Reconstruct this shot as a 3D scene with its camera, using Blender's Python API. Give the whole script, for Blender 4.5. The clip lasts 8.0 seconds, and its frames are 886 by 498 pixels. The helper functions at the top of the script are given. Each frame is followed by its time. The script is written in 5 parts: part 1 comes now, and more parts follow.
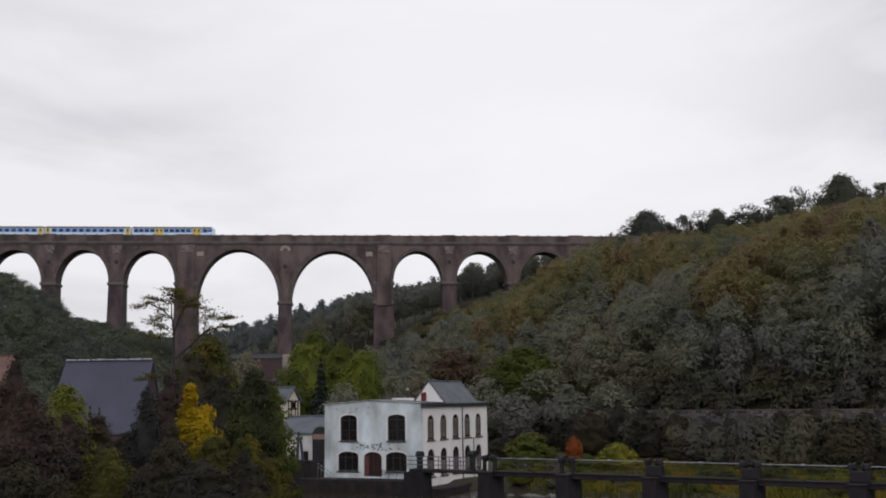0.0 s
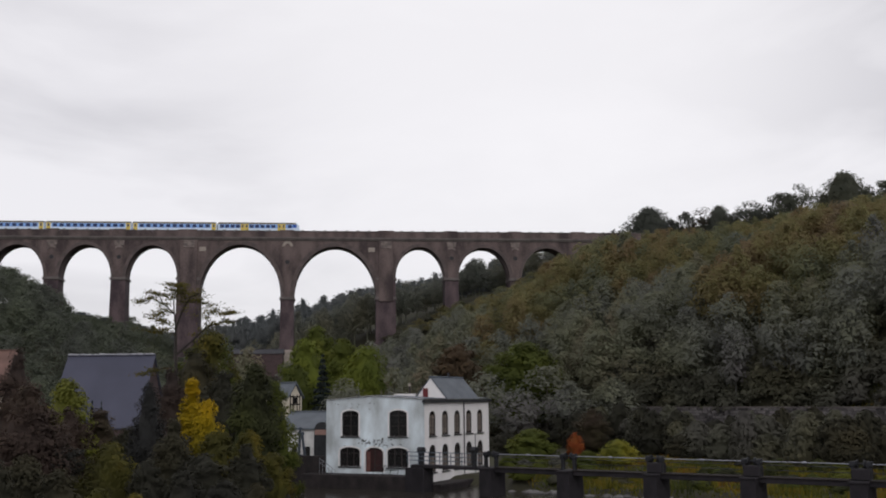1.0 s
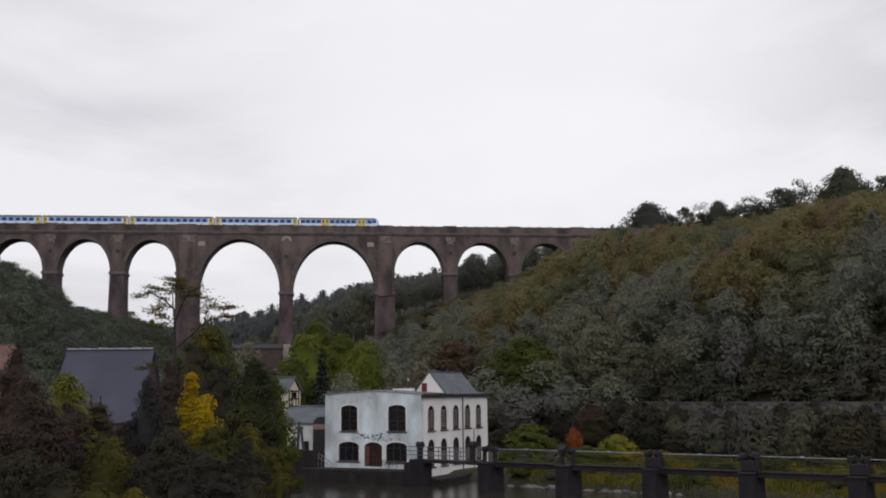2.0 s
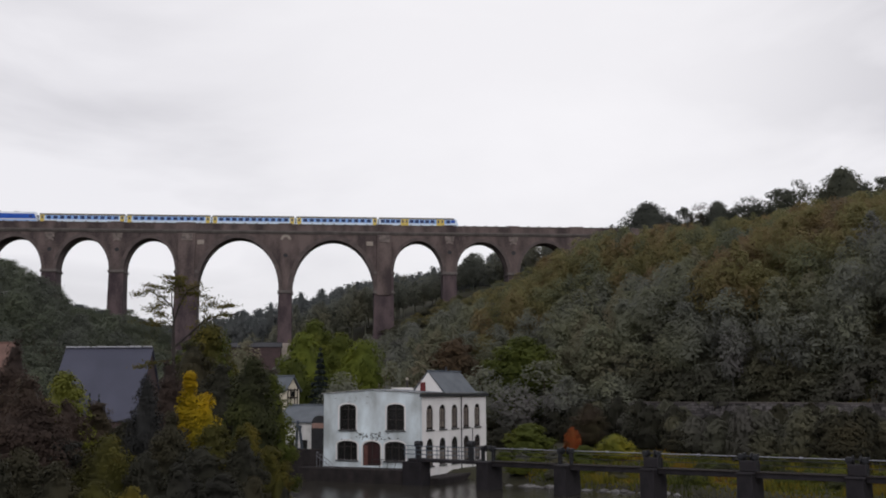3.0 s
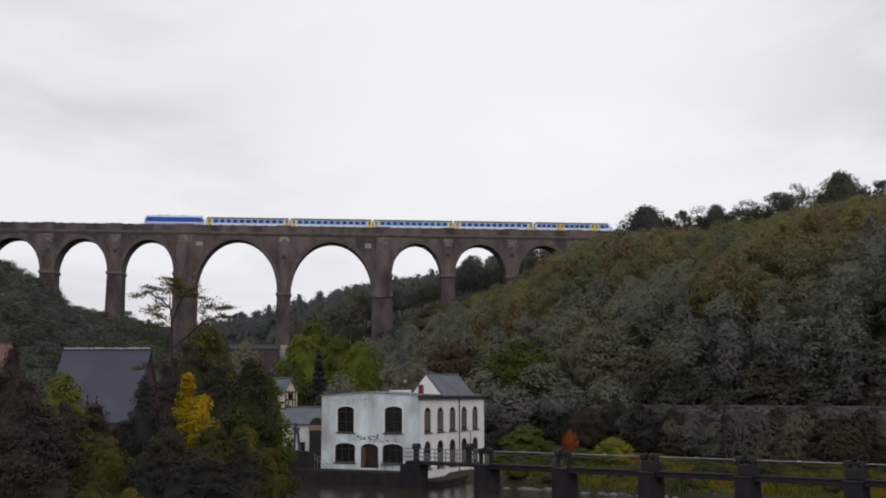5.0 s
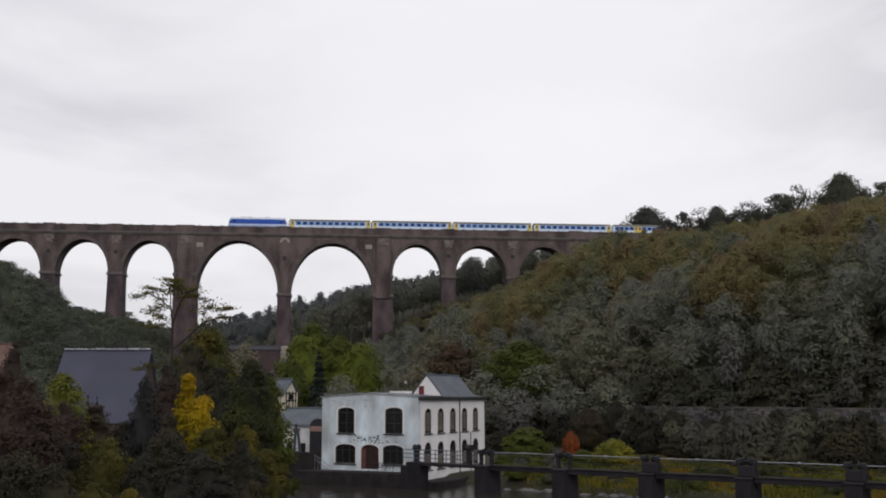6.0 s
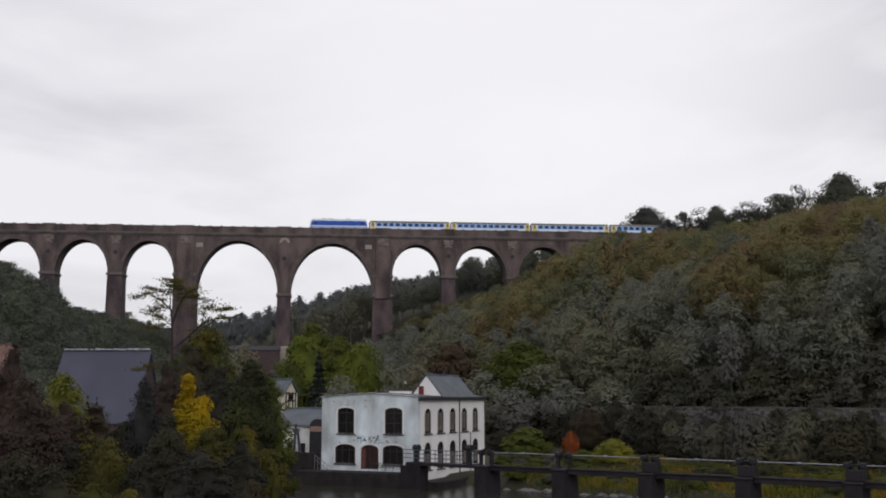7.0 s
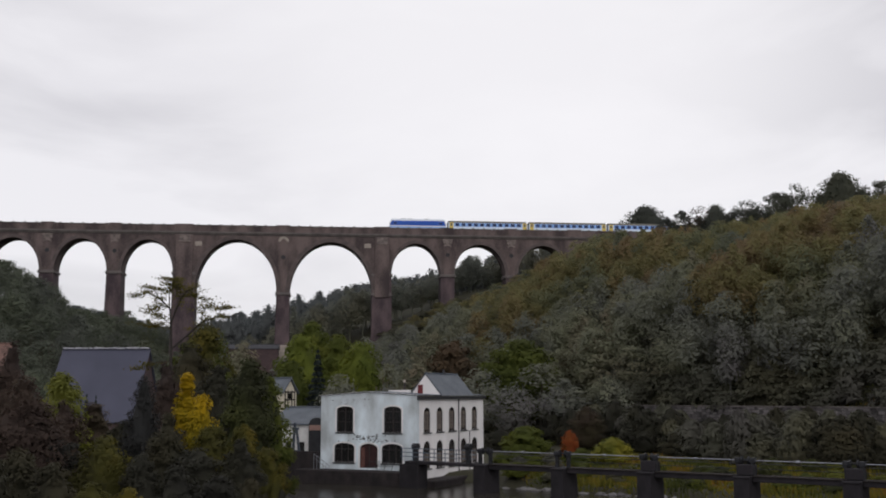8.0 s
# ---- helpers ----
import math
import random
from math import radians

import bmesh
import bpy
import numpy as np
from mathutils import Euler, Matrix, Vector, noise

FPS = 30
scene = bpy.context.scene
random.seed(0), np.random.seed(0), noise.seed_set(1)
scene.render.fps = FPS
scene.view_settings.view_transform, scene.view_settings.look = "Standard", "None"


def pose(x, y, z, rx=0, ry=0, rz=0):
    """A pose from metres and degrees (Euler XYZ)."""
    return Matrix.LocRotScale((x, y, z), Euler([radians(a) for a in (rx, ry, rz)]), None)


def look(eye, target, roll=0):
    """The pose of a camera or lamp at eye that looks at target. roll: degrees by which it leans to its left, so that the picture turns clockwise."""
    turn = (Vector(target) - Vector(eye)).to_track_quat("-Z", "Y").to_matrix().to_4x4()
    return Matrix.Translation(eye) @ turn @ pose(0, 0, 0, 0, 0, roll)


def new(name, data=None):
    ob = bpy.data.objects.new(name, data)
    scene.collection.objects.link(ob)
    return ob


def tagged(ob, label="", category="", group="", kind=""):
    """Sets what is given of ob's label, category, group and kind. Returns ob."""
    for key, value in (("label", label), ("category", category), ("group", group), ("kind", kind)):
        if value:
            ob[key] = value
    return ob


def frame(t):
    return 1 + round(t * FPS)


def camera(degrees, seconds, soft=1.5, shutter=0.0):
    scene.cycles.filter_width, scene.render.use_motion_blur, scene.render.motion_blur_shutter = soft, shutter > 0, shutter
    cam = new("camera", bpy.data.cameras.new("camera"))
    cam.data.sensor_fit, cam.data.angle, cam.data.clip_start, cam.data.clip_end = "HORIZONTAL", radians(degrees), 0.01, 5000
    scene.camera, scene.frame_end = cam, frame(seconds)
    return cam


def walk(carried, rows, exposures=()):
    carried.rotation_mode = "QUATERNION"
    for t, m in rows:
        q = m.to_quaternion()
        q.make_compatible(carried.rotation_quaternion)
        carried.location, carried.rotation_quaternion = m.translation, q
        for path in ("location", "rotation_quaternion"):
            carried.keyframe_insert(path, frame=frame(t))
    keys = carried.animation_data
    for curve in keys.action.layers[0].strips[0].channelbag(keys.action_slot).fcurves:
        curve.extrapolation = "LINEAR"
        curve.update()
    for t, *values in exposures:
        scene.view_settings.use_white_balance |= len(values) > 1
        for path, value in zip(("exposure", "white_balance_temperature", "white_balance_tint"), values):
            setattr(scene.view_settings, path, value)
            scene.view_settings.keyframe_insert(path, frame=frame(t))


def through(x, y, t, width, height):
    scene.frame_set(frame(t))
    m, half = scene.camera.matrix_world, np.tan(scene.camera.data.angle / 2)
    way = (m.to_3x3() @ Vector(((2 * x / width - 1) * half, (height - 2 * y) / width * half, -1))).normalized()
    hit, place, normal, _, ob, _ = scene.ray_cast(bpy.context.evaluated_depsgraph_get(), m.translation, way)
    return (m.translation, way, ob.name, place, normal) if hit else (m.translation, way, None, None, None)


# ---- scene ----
cam = camera(47.07, 8.0, soft=1.9)
EYE = (0.0, 0.0, 12.0)


def aim(yaw, pitch, roll):
    """The turn of the hand-held camera on its spot: degrees to the left, upwards, and counterclockwise."""
    return pose(*EYE, 0, 0, yaw) @ pose(0, 0, 0, 90 + pitch, 0, 0) @ pose(0, 0, 0, 0, 0, roll)


PATH = [
    (0, 0.038, 8.622, -0.870),
    (0.5, 0.156, 8.581, -0.749),
    (1, 0.169, 8.403, -0.631),
    (1.5, 0.135, 8.209, -0.615),
    (3, 0.068, 8.074, -0.371),
    (3.5, 0.044, 8.139, -0.306),
    (4, 0.025, 8.185, -0.316),
    (4.5, -0.010, 8.192, -0.260),
    (6, 0.016, 8.276, -0.129),
    (6.5, 0.017, 8.290, -0.096),
    (7, 0.000, 8.282, -0.161),
    (7.5, -0.036, 8.244, -0.177),
    (8, -0.050, 8.214, -0.160),
]
walk(cam, [(t, aim(a, b, c)) for t, a, b, c in PATH])

# ---- overcast sky ----
world = bpy.data.worlds.new("overcast_sky")
scene.world = world
world.use_nodes = True
wn, wl = world.node_tree.nodes, world.node_tree.links
wn.clear()
w_out = wn.new("ShaderNodeOutputWorld")
w_bg = wn.new("ShaderNodeBackground")
w_sky = wn.new("ShaderNodeTexSky")
w_sky.sky_type, w_sky.sun_disc = "NISHITA", False
w_sky.sun_elevation, w_sky.sun_rotation = radians(42), radians(160)
w_co = wn.new("ShaderNodeTexCoord")
w_map = wn.new("ShaderNodeMapping")
w_map.inputs["Scale"].default_value = (1.0, 1.0, 2.6)
w_map.inputs["Location"].default_value = (0.35, 0.2, 0.1)
w_noise = wn.new("ShaderNodeTexNoise")
w_noise.inputs["Scale"].default_value = 3.0
w_noise.inputs["Detail"].default_value = 7
w_noise.inputs["Roughness"].default_value = 0.5
w_noise.inputs["Distortion"].default_value = 0.4
w_ramp = wn.new("ShaderNodeValToRGB")
w_ramp.color_ramp.elements[0].position, w_ramp.color_ramp.elements[0].color = 0.40, (0.69, 0.675, 0.71, 1)
w_ramp.color_ramp.elements[1].position, w_ramp.color_ramp.elements[1].color = 0.60, (0.89, 0.872, 0.905, 1)
w_scale = wn.new("ShaderNodeVectorMath")
w_scale.operation = "SCALE"
w_scale.inputs["Scale"].default_value = 0.1
w_mix = wn.new("ShaderNodeMix")
w_mix.data_type = "RGBA"
w_mix.inputs["Factor"].default_value = 0.94
wl.new(w_co.outputs["Generated"], w_map.inputs["Vector"])
wl.new(w_map.outputs["Vector"], w_noise.inputs["Vector"])
wl.new(w_noise.outputs["Fac"], w_ramp.inputs["Fac"])
wl.new(w_sky.outputs["Color"], w_scale.inputs[0])
wl.new(w_scale.outputs["Vector"], w_mix.inputs[6])
w_dot = wn.new("ShaderNodeVectorMath")
w_dot.operation = "DOT_PRODUCT"
w_dot.inputs[1].default_value = (0.06, 0.93, 0.36)
w_glow = wn.new("ShaderNodeMapRange")
w_glow.interpolation_type = "SMOOTHSTEP"
w_glow.inputs["From Min"].default_value, w_glow.inputs["From Max"].default_value = 0.92, 1.0
w_glow.inputs["To Min"].default_value, w_glow.inputs["To Max"].default_value = 0.0, 0.82
w_thin = wn.new("ShaderNodeMix")
w_thin.data_type = "RGBA"
w_thin.inputs[7].default_value = (0.98, 0.96, 0.985, 1)
wl.new(w_co.outputs["Generated"], w_dot.inputs[0])
wl.new(w_dot.outputs["Value"], w_glow.inputs["Value"])
wl.new(w_glow.outputs["Result"], w_thin.inputs["Factor"])
wl.new(w_ramp.outputs["Color"], w_thin.inputs[6])
wl.new(w_thin.outputs[2], w_mix.inputs[7])
wl.new(w_mix.outputs[2], w_bg.inputs["Color"])
w_bg.inputs["Strength"].default_value = 1.0
wl.new(w_bg.outputs["Background"], w_out.inputs["Surface"])

sun_data = bpy.data.lights.new("sun", "SUN")
sun_data.energy, sun_data.angle, sun_data.color = 0.8, radians(40), (1.0, 0.98, 0.96)
sun = new("sun", sun_data)
sun.matrix_world = look((40, -80, 120), (0, 90, 10))


# ---- materials ----
def material(name, colour, colour2=None, rough=0.8, metal=0.0, scale=1.0, fine=12.0, bump=0.2, spread=0.5, rand=0.0, streak=0.0, spec=0.3, island=0.0, grain=0.35):
    """A surface with two scales of colour variation, grain relief and, if wanted, stains that run down it."""
    m = bpy.data.materials.new(name)
    m.use_nodes = True
    n, l = m.node_tree.nodes, m.node_tree.links
    b = n["Principled BSDF"]
    b.inputs["Metallic"].default_value = metal
    b.inputs["Specular IOR Level"].default_value = spec
    c2 = colour2 or tuple(v * 0.6 for v in colour)
    co = n.new("ShaderNodeTexCoord")
    big, small = n.new("ShaderNodeTexNoise"), n.new("ShaderNodeTexNoise")
    big.inputs["Scale"].default_value, big.inputs["Detail"].default_value = scale, 5
    small.inputs["Scale"].default_value, small.inputs["Detail"].default_value = fine, 4
    l.new(co.outputs["Object"], big.inputs["Vector"])
    l.new(co.outputs["Object"], small.inputs["Vector"])
    if streak:
        mp = n.new("ShaderNodeMapping")
        mp.inputs["Scale"].default_value = (1, 1, 1 - streak)
        l.new(co.outputs["Object"], mp.inputs["Vector"])
        l.new(mp.outputs["Vector"], big.inputs["Vector"])
    ramp = n.new("ShaderNodeValToRGB")
    ramp.color_ramp.elements[0].position, ramp.color_ramp.elements[1].position = 0.5 - spread / 2, 0.5 + spread / 2
    ramp.color_ramp.elements[0].color, ramp.color_ramp.elements[1].color = (*c2, 1), (*colour, 1)
    add = n.new("ShaderNodeMath")
    add.operation = "MULTIPLY_ADD"
    add.inputs[1].default_value = grain
    l.new(small.outputs["Fac"], add.inputs[0])
    l.new(big.outputs["Fac"], add.inputs[2])
    sub = n.new("ShaderNodeMath")
    sub.operation = "SUBTRACT"
    sub.inputs[1].default_value = grain / 2
    l.new(add.outputs[0], sub.inputs[0])
    out = sub.outputs[0]
    if rand:
        info = n.new("ShaderNodeObjectInfo")
        ra = n.new("ShaderNodeMath")
        ra.operation = "MULTIPLY_ADD"
        ra.inputs[1].default_value, ra.inputs[2].default_value = rand, -rand / 2
        l.new(info.outputs["Random"], ra.inputs[0])
        ad = n.new("ShaderNodeMath")
        l.new(ra.outputs[0], ad.inputs[0])
        l.new(out, ad.inputs[1])
        out = ad.outputs[0]
    if island:
        geo = n.new("ShaderNodeNewGeometry")
        ra = n.new("ShaderNodeMath")
        ra.operation = "MULTIPLY_ADD"
        ra.inputs[1].default_value, ra.inputs[2].default_value = island, -island / 2
        l.new(geo.outputs["Random Per Island"], ra.inputs[0])
        ad = n.new("ShaderNodeMath")
        l.new(ra.outputs[0], ad.inputs[0])
        l.new(out, ad.inputs[1])
        out = ad.outputs[0]
    l.new(out, ramp.inputs["Fac"])
    l.new(ramp.outputs["Color"], b.inputs["Base Color"])
    rr = n.new("ShaderNodeMapRange")
    rr.inputs["To Min"].default_value, rr.inputs["To Max"].default_value = max(0.02, rough - 0.12), min(1, rough + 0.12)
    l.new(small.outputs["Fac"], rr.inputs["Value"])
    l.new(rr.outputs["Result"], b.inputs["Roughness"])
    if bump:
        bp = n.new("ShaderNodeBump")
        bp.inputs["Strength"].default_value, bp.inputs["Distance"].default_value = bump, 0.05
        l.new(small.outputs["Fac"], bp.inputs["Height"])
        l.new(bp.outputs["Normal"], b.inputs["Normal"])
    return m


def leaf_material(name, colours, rand=1.0, patch=0.06, through=0.25, gloss=0.5, spread=1.7, single=0.16):
    """Leaves: hues that change from tree to tree, from patch to patch and from leaf to leaf."""
    m = bpy.data.materials.new(name)
    m.use_nodes = True
    n, l = m.node_tree.nodes, m.node_tree.links
    n.remove(n["Principled BSDF"])
    out = n["Material Output"]
    geo, info, noi = n.new("ShaderNodeNewGeometry"), n.new("ShaderNodeObjectInfo"), n.new("ShaderNodeTexNoise")
    noi.inputs["Scale"].default_value, noi.inputs["Detail"].default_value = patch, 3
    l.new(geo.outputs["Position"], noi.inputs["Vector"])
    a = n.new("ShaderNodeMath")
    a.operation = "MULTIPLY_ADD"
    a.inputs[1].default_value, a.inputs[2].default_value = single, -single / 2
    l.new(geo.outputs["Random Per Island"], a.inputs[0])
    a1 = n.new("ShaderNodeMath")
    a1.operation = "MULTIPLY_ADD"
    a1.inputs[1].default_value = rand * 0.8
    l.new(info.outputs["Random"], a1.inputs[0])
    l.new(a.outputs[0], a1.inputs[2])
    a2 = n.new("ShaderNodeMath")
    a2.operation = "MULTIPLY_ADD"
    a2.inputs[1].default_value = spread
    l.new(noi.outputs["Fac"], a2.inputs[0])
    l.new(a1.outputs[0], a2.inputs[2])
    a3 = n.new("ShaderNodeMath")
    a3.operation = "SUBTRACT"
    a3.inputs[1].default_value = spread / 2 - 0.5 + rand * 0.4
    l.new(a2.outputs[0], a3.inputs[0])
    ramp = n.new("ShaderNodeValToRGB")
    e = ramp.color_ramp.elements
    while len(e) < len(colours):
        e.new(0.5)
    for i, c in enumerate(colours):
        e[i].position, e[i].color = i / max(1, len(colours) - 1), (*c, 1)
    l.new(a3.outputs[0], ramp.inputs["Fac"])
    d, t, mix = n.new("ShaderNodeBsdfPrincipled"), n.new("ShaderNodeBsdfTranslucent"), n.new("ShaderNodeMixShader")
    mix.inputs["Fac"].default_value = through
    d.inputs["Roughness"].default_value, d.inputs["Specular IOR Level"].default_value = 0.8, gloss
    l.new(ramp.outputs["Color"], d.inputs["Base Color"])
    l.new(ramp.outputs["Color"], t.inputs["Color"])
    l.new(d.outputs[0], mix.inputs[1])
    l.new(t.outputs[0], mix.inputs[2])
    l.new(mix.outputs[0], out.inputs["Surface"])
    return m


STONE = material("viaduct_stone", (0.140, 0.106, 0.100), (0.048, 0.036, 0.037), 0.9, scale=0.22, fine=2.2, bump=0.6, spread=0.27, streak=0.6)
# Purpler pier stone, with the wooded valley's shade darkened into its colour.
STONE_PIER = material("pier_stone", (0.105, 0.076, 0.080), (0.040, 0.029, 0.034), 0.9, scale=0.3, fine=2.4, bump=0.6, spread=0.3, streak=0.6)
STONE_DARK = material("viaduct_brick_ring", (0.13, 0.10, 0.095), (0.06, 0.05, 0.05), 0.9, scale=0.5, fine=3.0, bump=0.5)
STONE_PALE = material("pale_sandstone", (0.36, 0.31, 0.27), (0.22, 0.19, 0.17), 0.85, scale=0.8, fine=5.0, bump=0.3)
RELIEF = material("weathered_relief_stone", (0.23, 0.19, 0.175), (0.10, 0.082, 0.078), 0.9, scale=0.9, fine=3.0, bump=0.5, spread=0.35)
COPING = material("coping_stone", (0.155, 0.135, 0.128), (0.075, 0.065, 0.064), 0.85, scale=0.4, fine=3.0, bump=0.4)
RENDER_OLD = material("weathered_white_render", (0.76, 0.85, 0.91), (0.36, 0.385, 0.40), 0.85, scale=0.36, fine=5.0, bump=0.2, spread=0.36, streak=0.45, grain=0.10)
RENDER_NEW = material("white_render", (0.80, 0.78, 0.78), (0.62, 0.60, 0.60), 0.8, scale=0.5, fine=6.0, bump=0.15, spread=0.7, streak=0.6)
TRIM_DARK = material("dark_eaves_board", (0.035, 0.035, 0.04), (0.02, 0.02, 0.022), 0.6, scale=1.5, bump=0.1)
SILL = material("dark_sill", (0.06, 0.06, 0.065), (0.03, 0.03, 0.03), 0.7, scale=2.0, bump=0.2)
SLATE = material("slate_roof", (0.115, 0.13, 0.15), (0.065, 0.075, 0.09), 0.6, scale=0.7, fine=7.0, bump=0.4, spread=0.6)
SLATE_BIG = material("blue_grey_slate", (0.070, 0.072, 0.105), (0.046, 0.048, 0.072), 0.75, scale=0.25, fine=4.0, bump=0.4, spread=0.7, streak=0.5)
RIDGE_TILE = material("pale_ridge_tiles", (0.42, 0.42, 0.45), (0.22, 0.22, 0.25), 0.7, scale=1.5, fine=6.0, bump=0.3)
TILE_RED = material("red_roof_tiles", (0.17, 0.10, 0.085), (0.10, 0.06, 0.05), 0.8, scale=0.8, fine=6.0, bump=0.4)
HATCH_RED = material("dark_red_paint", (0.17, 0.026, 0.030), (0.10, 0.018, 0.020), 0.6, scale=1.5, bump=0.1)
DOOR_LEAF = material("faded_red_paint", (0.16, 0.07, 0.06), (0.08, 0.035, 0.03), 0.7, scale=1.5, bump=0.15)
# Unlit inside of the mill doorway, put into a dark red colour.
DOORWAY_DARK = material("dark_doorway_red", (0.046, 0.018, 0.018), (0.018, 0.010, 0.010), 0.6, scale=1.2, bump=0.15)
GLASS_DARK = material("dark_window_glass", (0.018, 0.017, 0.018), (0.01, 0.01, 0.01), 0.25, scale=1.0, bump=0.0, spec=0.35)
FRAME_BROWN = material("brown_window_frame", (0.055, 0.045, 0.042), (0.028, 0.023, 0.022), 0.6, scale=2.0, bump=0.15)
GATE_BEAM = material("pinkish_gate_beam", (0.36, 0.22, 0.18), (0.24, 0.15, 0.13), 0.8, scale=1.2, bump=0.15)
# Pale brown light in the side windows, put into a surface colour.
PANE_LIGHT = material("painted_pane_light", (0.20, 0.165, 0.14), (0.10, 0.085, 0.075), 0.7, scale=0.8, bump=0.05, spread=0.4)
ROOM_DARK = material("dark_interior", (0.05, 0.045, 0.045), (0.03, 0.03, 0.03), 0.9, scale=0.6)
CONCRETE = material("dark_wet_concrete", (0.036, 0.032, 0.036), (0.015, 0.014, 0.016), 0.75, scale=0.7, fine=5.0, bump=0.5, streak=0.5, spec=0.12)
QUAY = material("dark_quay_stone", (0.04, 0.034, 0.034), (0.016, 0.014, 0.015), 0.8, scale=0.9, fine=3.0, bump=0.6, streak=0.3, spec=0.12)
IRON = material("black_iron", (0.045, 0.047, 0.055), (0.025, 0.024, 0.025), 0.5, metal=0.6, scale=2.5, bump=0.2)
STEEL = material("galvanised_steel", (0.33, 0.34, 0.38), (0.20, 0.20, 0.23), 0.4, metal=0.7, scale=3.0, bump=0.1)
STEEL_DARK = material("dark_blue_grey_paint", (0.055, 0.068, 0.088), (0.03, 0.037, 0.05), 0.55, scale=2.0, bump=0.1)
STEEL_BLUE = material("blue_grey_steel_paint", (0.12, 0.15, 0.19), (0.06, 0.075, 0.10), 0.5, scale=2.0, bump=0.1)
BARK = material("bark", (0.075, 0.06, 0.045), (0.03, 0.025, 0.02), 0.95, scale=1.5, fine=14.0, bump=0.6, streak=0.6)
BARK_DARK = material("dark_wet_bark", (0.040, 0.034, 0.030), (0.018, 0.015, 0.014), 0.9, scale=1.5, fine=14.0, bump=0.6, streak=0.6)
BIRCH = material("birch_bark", (0.55, 0.53, 0.50), (0.12, 0.11, 0.10), 0.8, scale=2.5, fine=8.0, bump=0.3)
ROCK = material("river_rock", (0.16, 0.155, 0.155), (0.06, 0.055, 0.055), 0.8, scale=1.5, fine=6.0, bump=0.5, rand=0.5)
WALL_STONE = material("retaining_wall_stone", (0.17, 0.155, 0.155), (0.03, 0.027, 0.027), 0.85, scale=0.35, fine=5.0, bump=0.6, spread=0.6, island=0.55)
MORTAR = material("dark_mortar", (0.07, 0.065, 0.06), (0.04, 0.04, 0.04), 0.95, scale=1.0)
TIMBER = material("dark_timber", (0.034, 0.028, 0.026), (0.018, 0.015, 0.014), 0.85, scale=2.0, bump=0.3, spec=0.12)
CREAM = material("cream_plaster", (0.58, 0.53, 0.43), (0.42, 0.38, 0.30), 0.85, scale=1.0, bump=0.15)
LIME_WALL = material("limewashed_wall", (0.74, 0.73, 0.72), (0.45, 0.44, 0.43), 0.85, scale=0.8, bump=0.2)
BRICK_OLD = material("sooty_brick", (0.085, 0.055, 0.055), (0.045, 0.032, 0.034), 0.9, scale=0.9, fine=6.0, bump=0.4)
SLATE_OLD = material("dark_old_slate", (0.055, 0.055, 0.062), (0.03, 0.03, 0.036), 0.75, scale=0.8, fine=6.0, bump=0.4)
ROOF_GREY = material("coach_roof_grey", (0.17, 0.16, 0.13), (0.12, 0.115, 0.10), 0.5, scale=0.6, bump=0.05)
COACH_WHITE = material("coach_white", (0.64, 0.74, 0.86), (0.54, 0.64, 0.78), 0.35, scale=0.4, bump=0.0, spec=0.5)
COACH_BAND = material("coach_light_blue", (0.18, 0.36, 0.74), (0.15, 0.30, 0.65), 0.35, scale=0.4, bump=0.0, spec=0.5)
COACH_YELLOW = material("coach_yellow", (0.66, 0.49, 0.09), (0.52, 0.38, 0.07), 0.4, scale=0.5, bump=0.0, spec=0.5)
COACH_GLASS = material("coach_tinted_glass", (0.015, 0.03, 0.12), (0.01, 0.02, 0.08), 0.15, scale=0.5, bump=0.0, spec=0.5)
LOCO_BLUE = material("loco_blue", (0.008, 0.085, 0.46), (0.006, 0.066, 0.38), 0.4, scale=0.5, bump=0.0, spec=0.3)
LOCO_WHITE = material("loco_silver_white", (0.66, 0.70, 0.76), (0.54, 0.58, 0.64), 0.4, scale=0.5, bump=0.0, spec=0.5)
BALLAST = material("ballast", (0.16, 0.14, 0.13), (0.08, 0.07, 0.065), 0.95, scale=2.0, fine=20.0, bump=0.8)
# Lower wood: the slope's shade and haze are greyed into the leaf colours.
LEAF_WOOD = leaf_material("leaves_shade_tinted_wood", [(0.182, 0.168, 0.168), (0.180, 0.186, 0.160), (0.198, 0.204, 0.134), (0.232, 0.194, 0.136)], 0.5, 0.05, 0.55, 0.2, 2.0, 0.04)
# Haze beyond the viaduct is mixed into these leaf colours.
LEAF_BACK = leaf_material("leaves_haze_tinted_wood", [(0.176, 0.190, 0.178), (0.194, 0.206, 0.172), (0.224, 0.214, 0.150)], 0.5, 0.05, 0.55, 0.2, 1.8, 0.04)
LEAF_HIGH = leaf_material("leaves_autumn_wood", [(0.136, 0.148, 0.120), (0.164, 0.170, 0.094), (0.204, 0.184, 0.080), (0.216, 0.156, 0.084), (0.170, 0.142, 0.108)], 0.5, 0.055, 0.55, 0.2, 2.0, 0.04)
LEAF_SIDE = leaf_material("leaves_valley_side", [(0.116, 0.124, 0.106), (0.132, 0.150, 0.104), (0.176, 0.168, 0.088)], 0.5, 0.05, 0.55, 0.2, 1.8, 0.04)
LEAF_SCRUB = leaf_material("leaves_dark_scrub", [(0.122, 0.113, 0.106), (0.132, 0.132, 0.098), (0.164, 0.150, 0.086)], 0.6, 0.06, 0.55, 0.2, 1.7, 0.05)
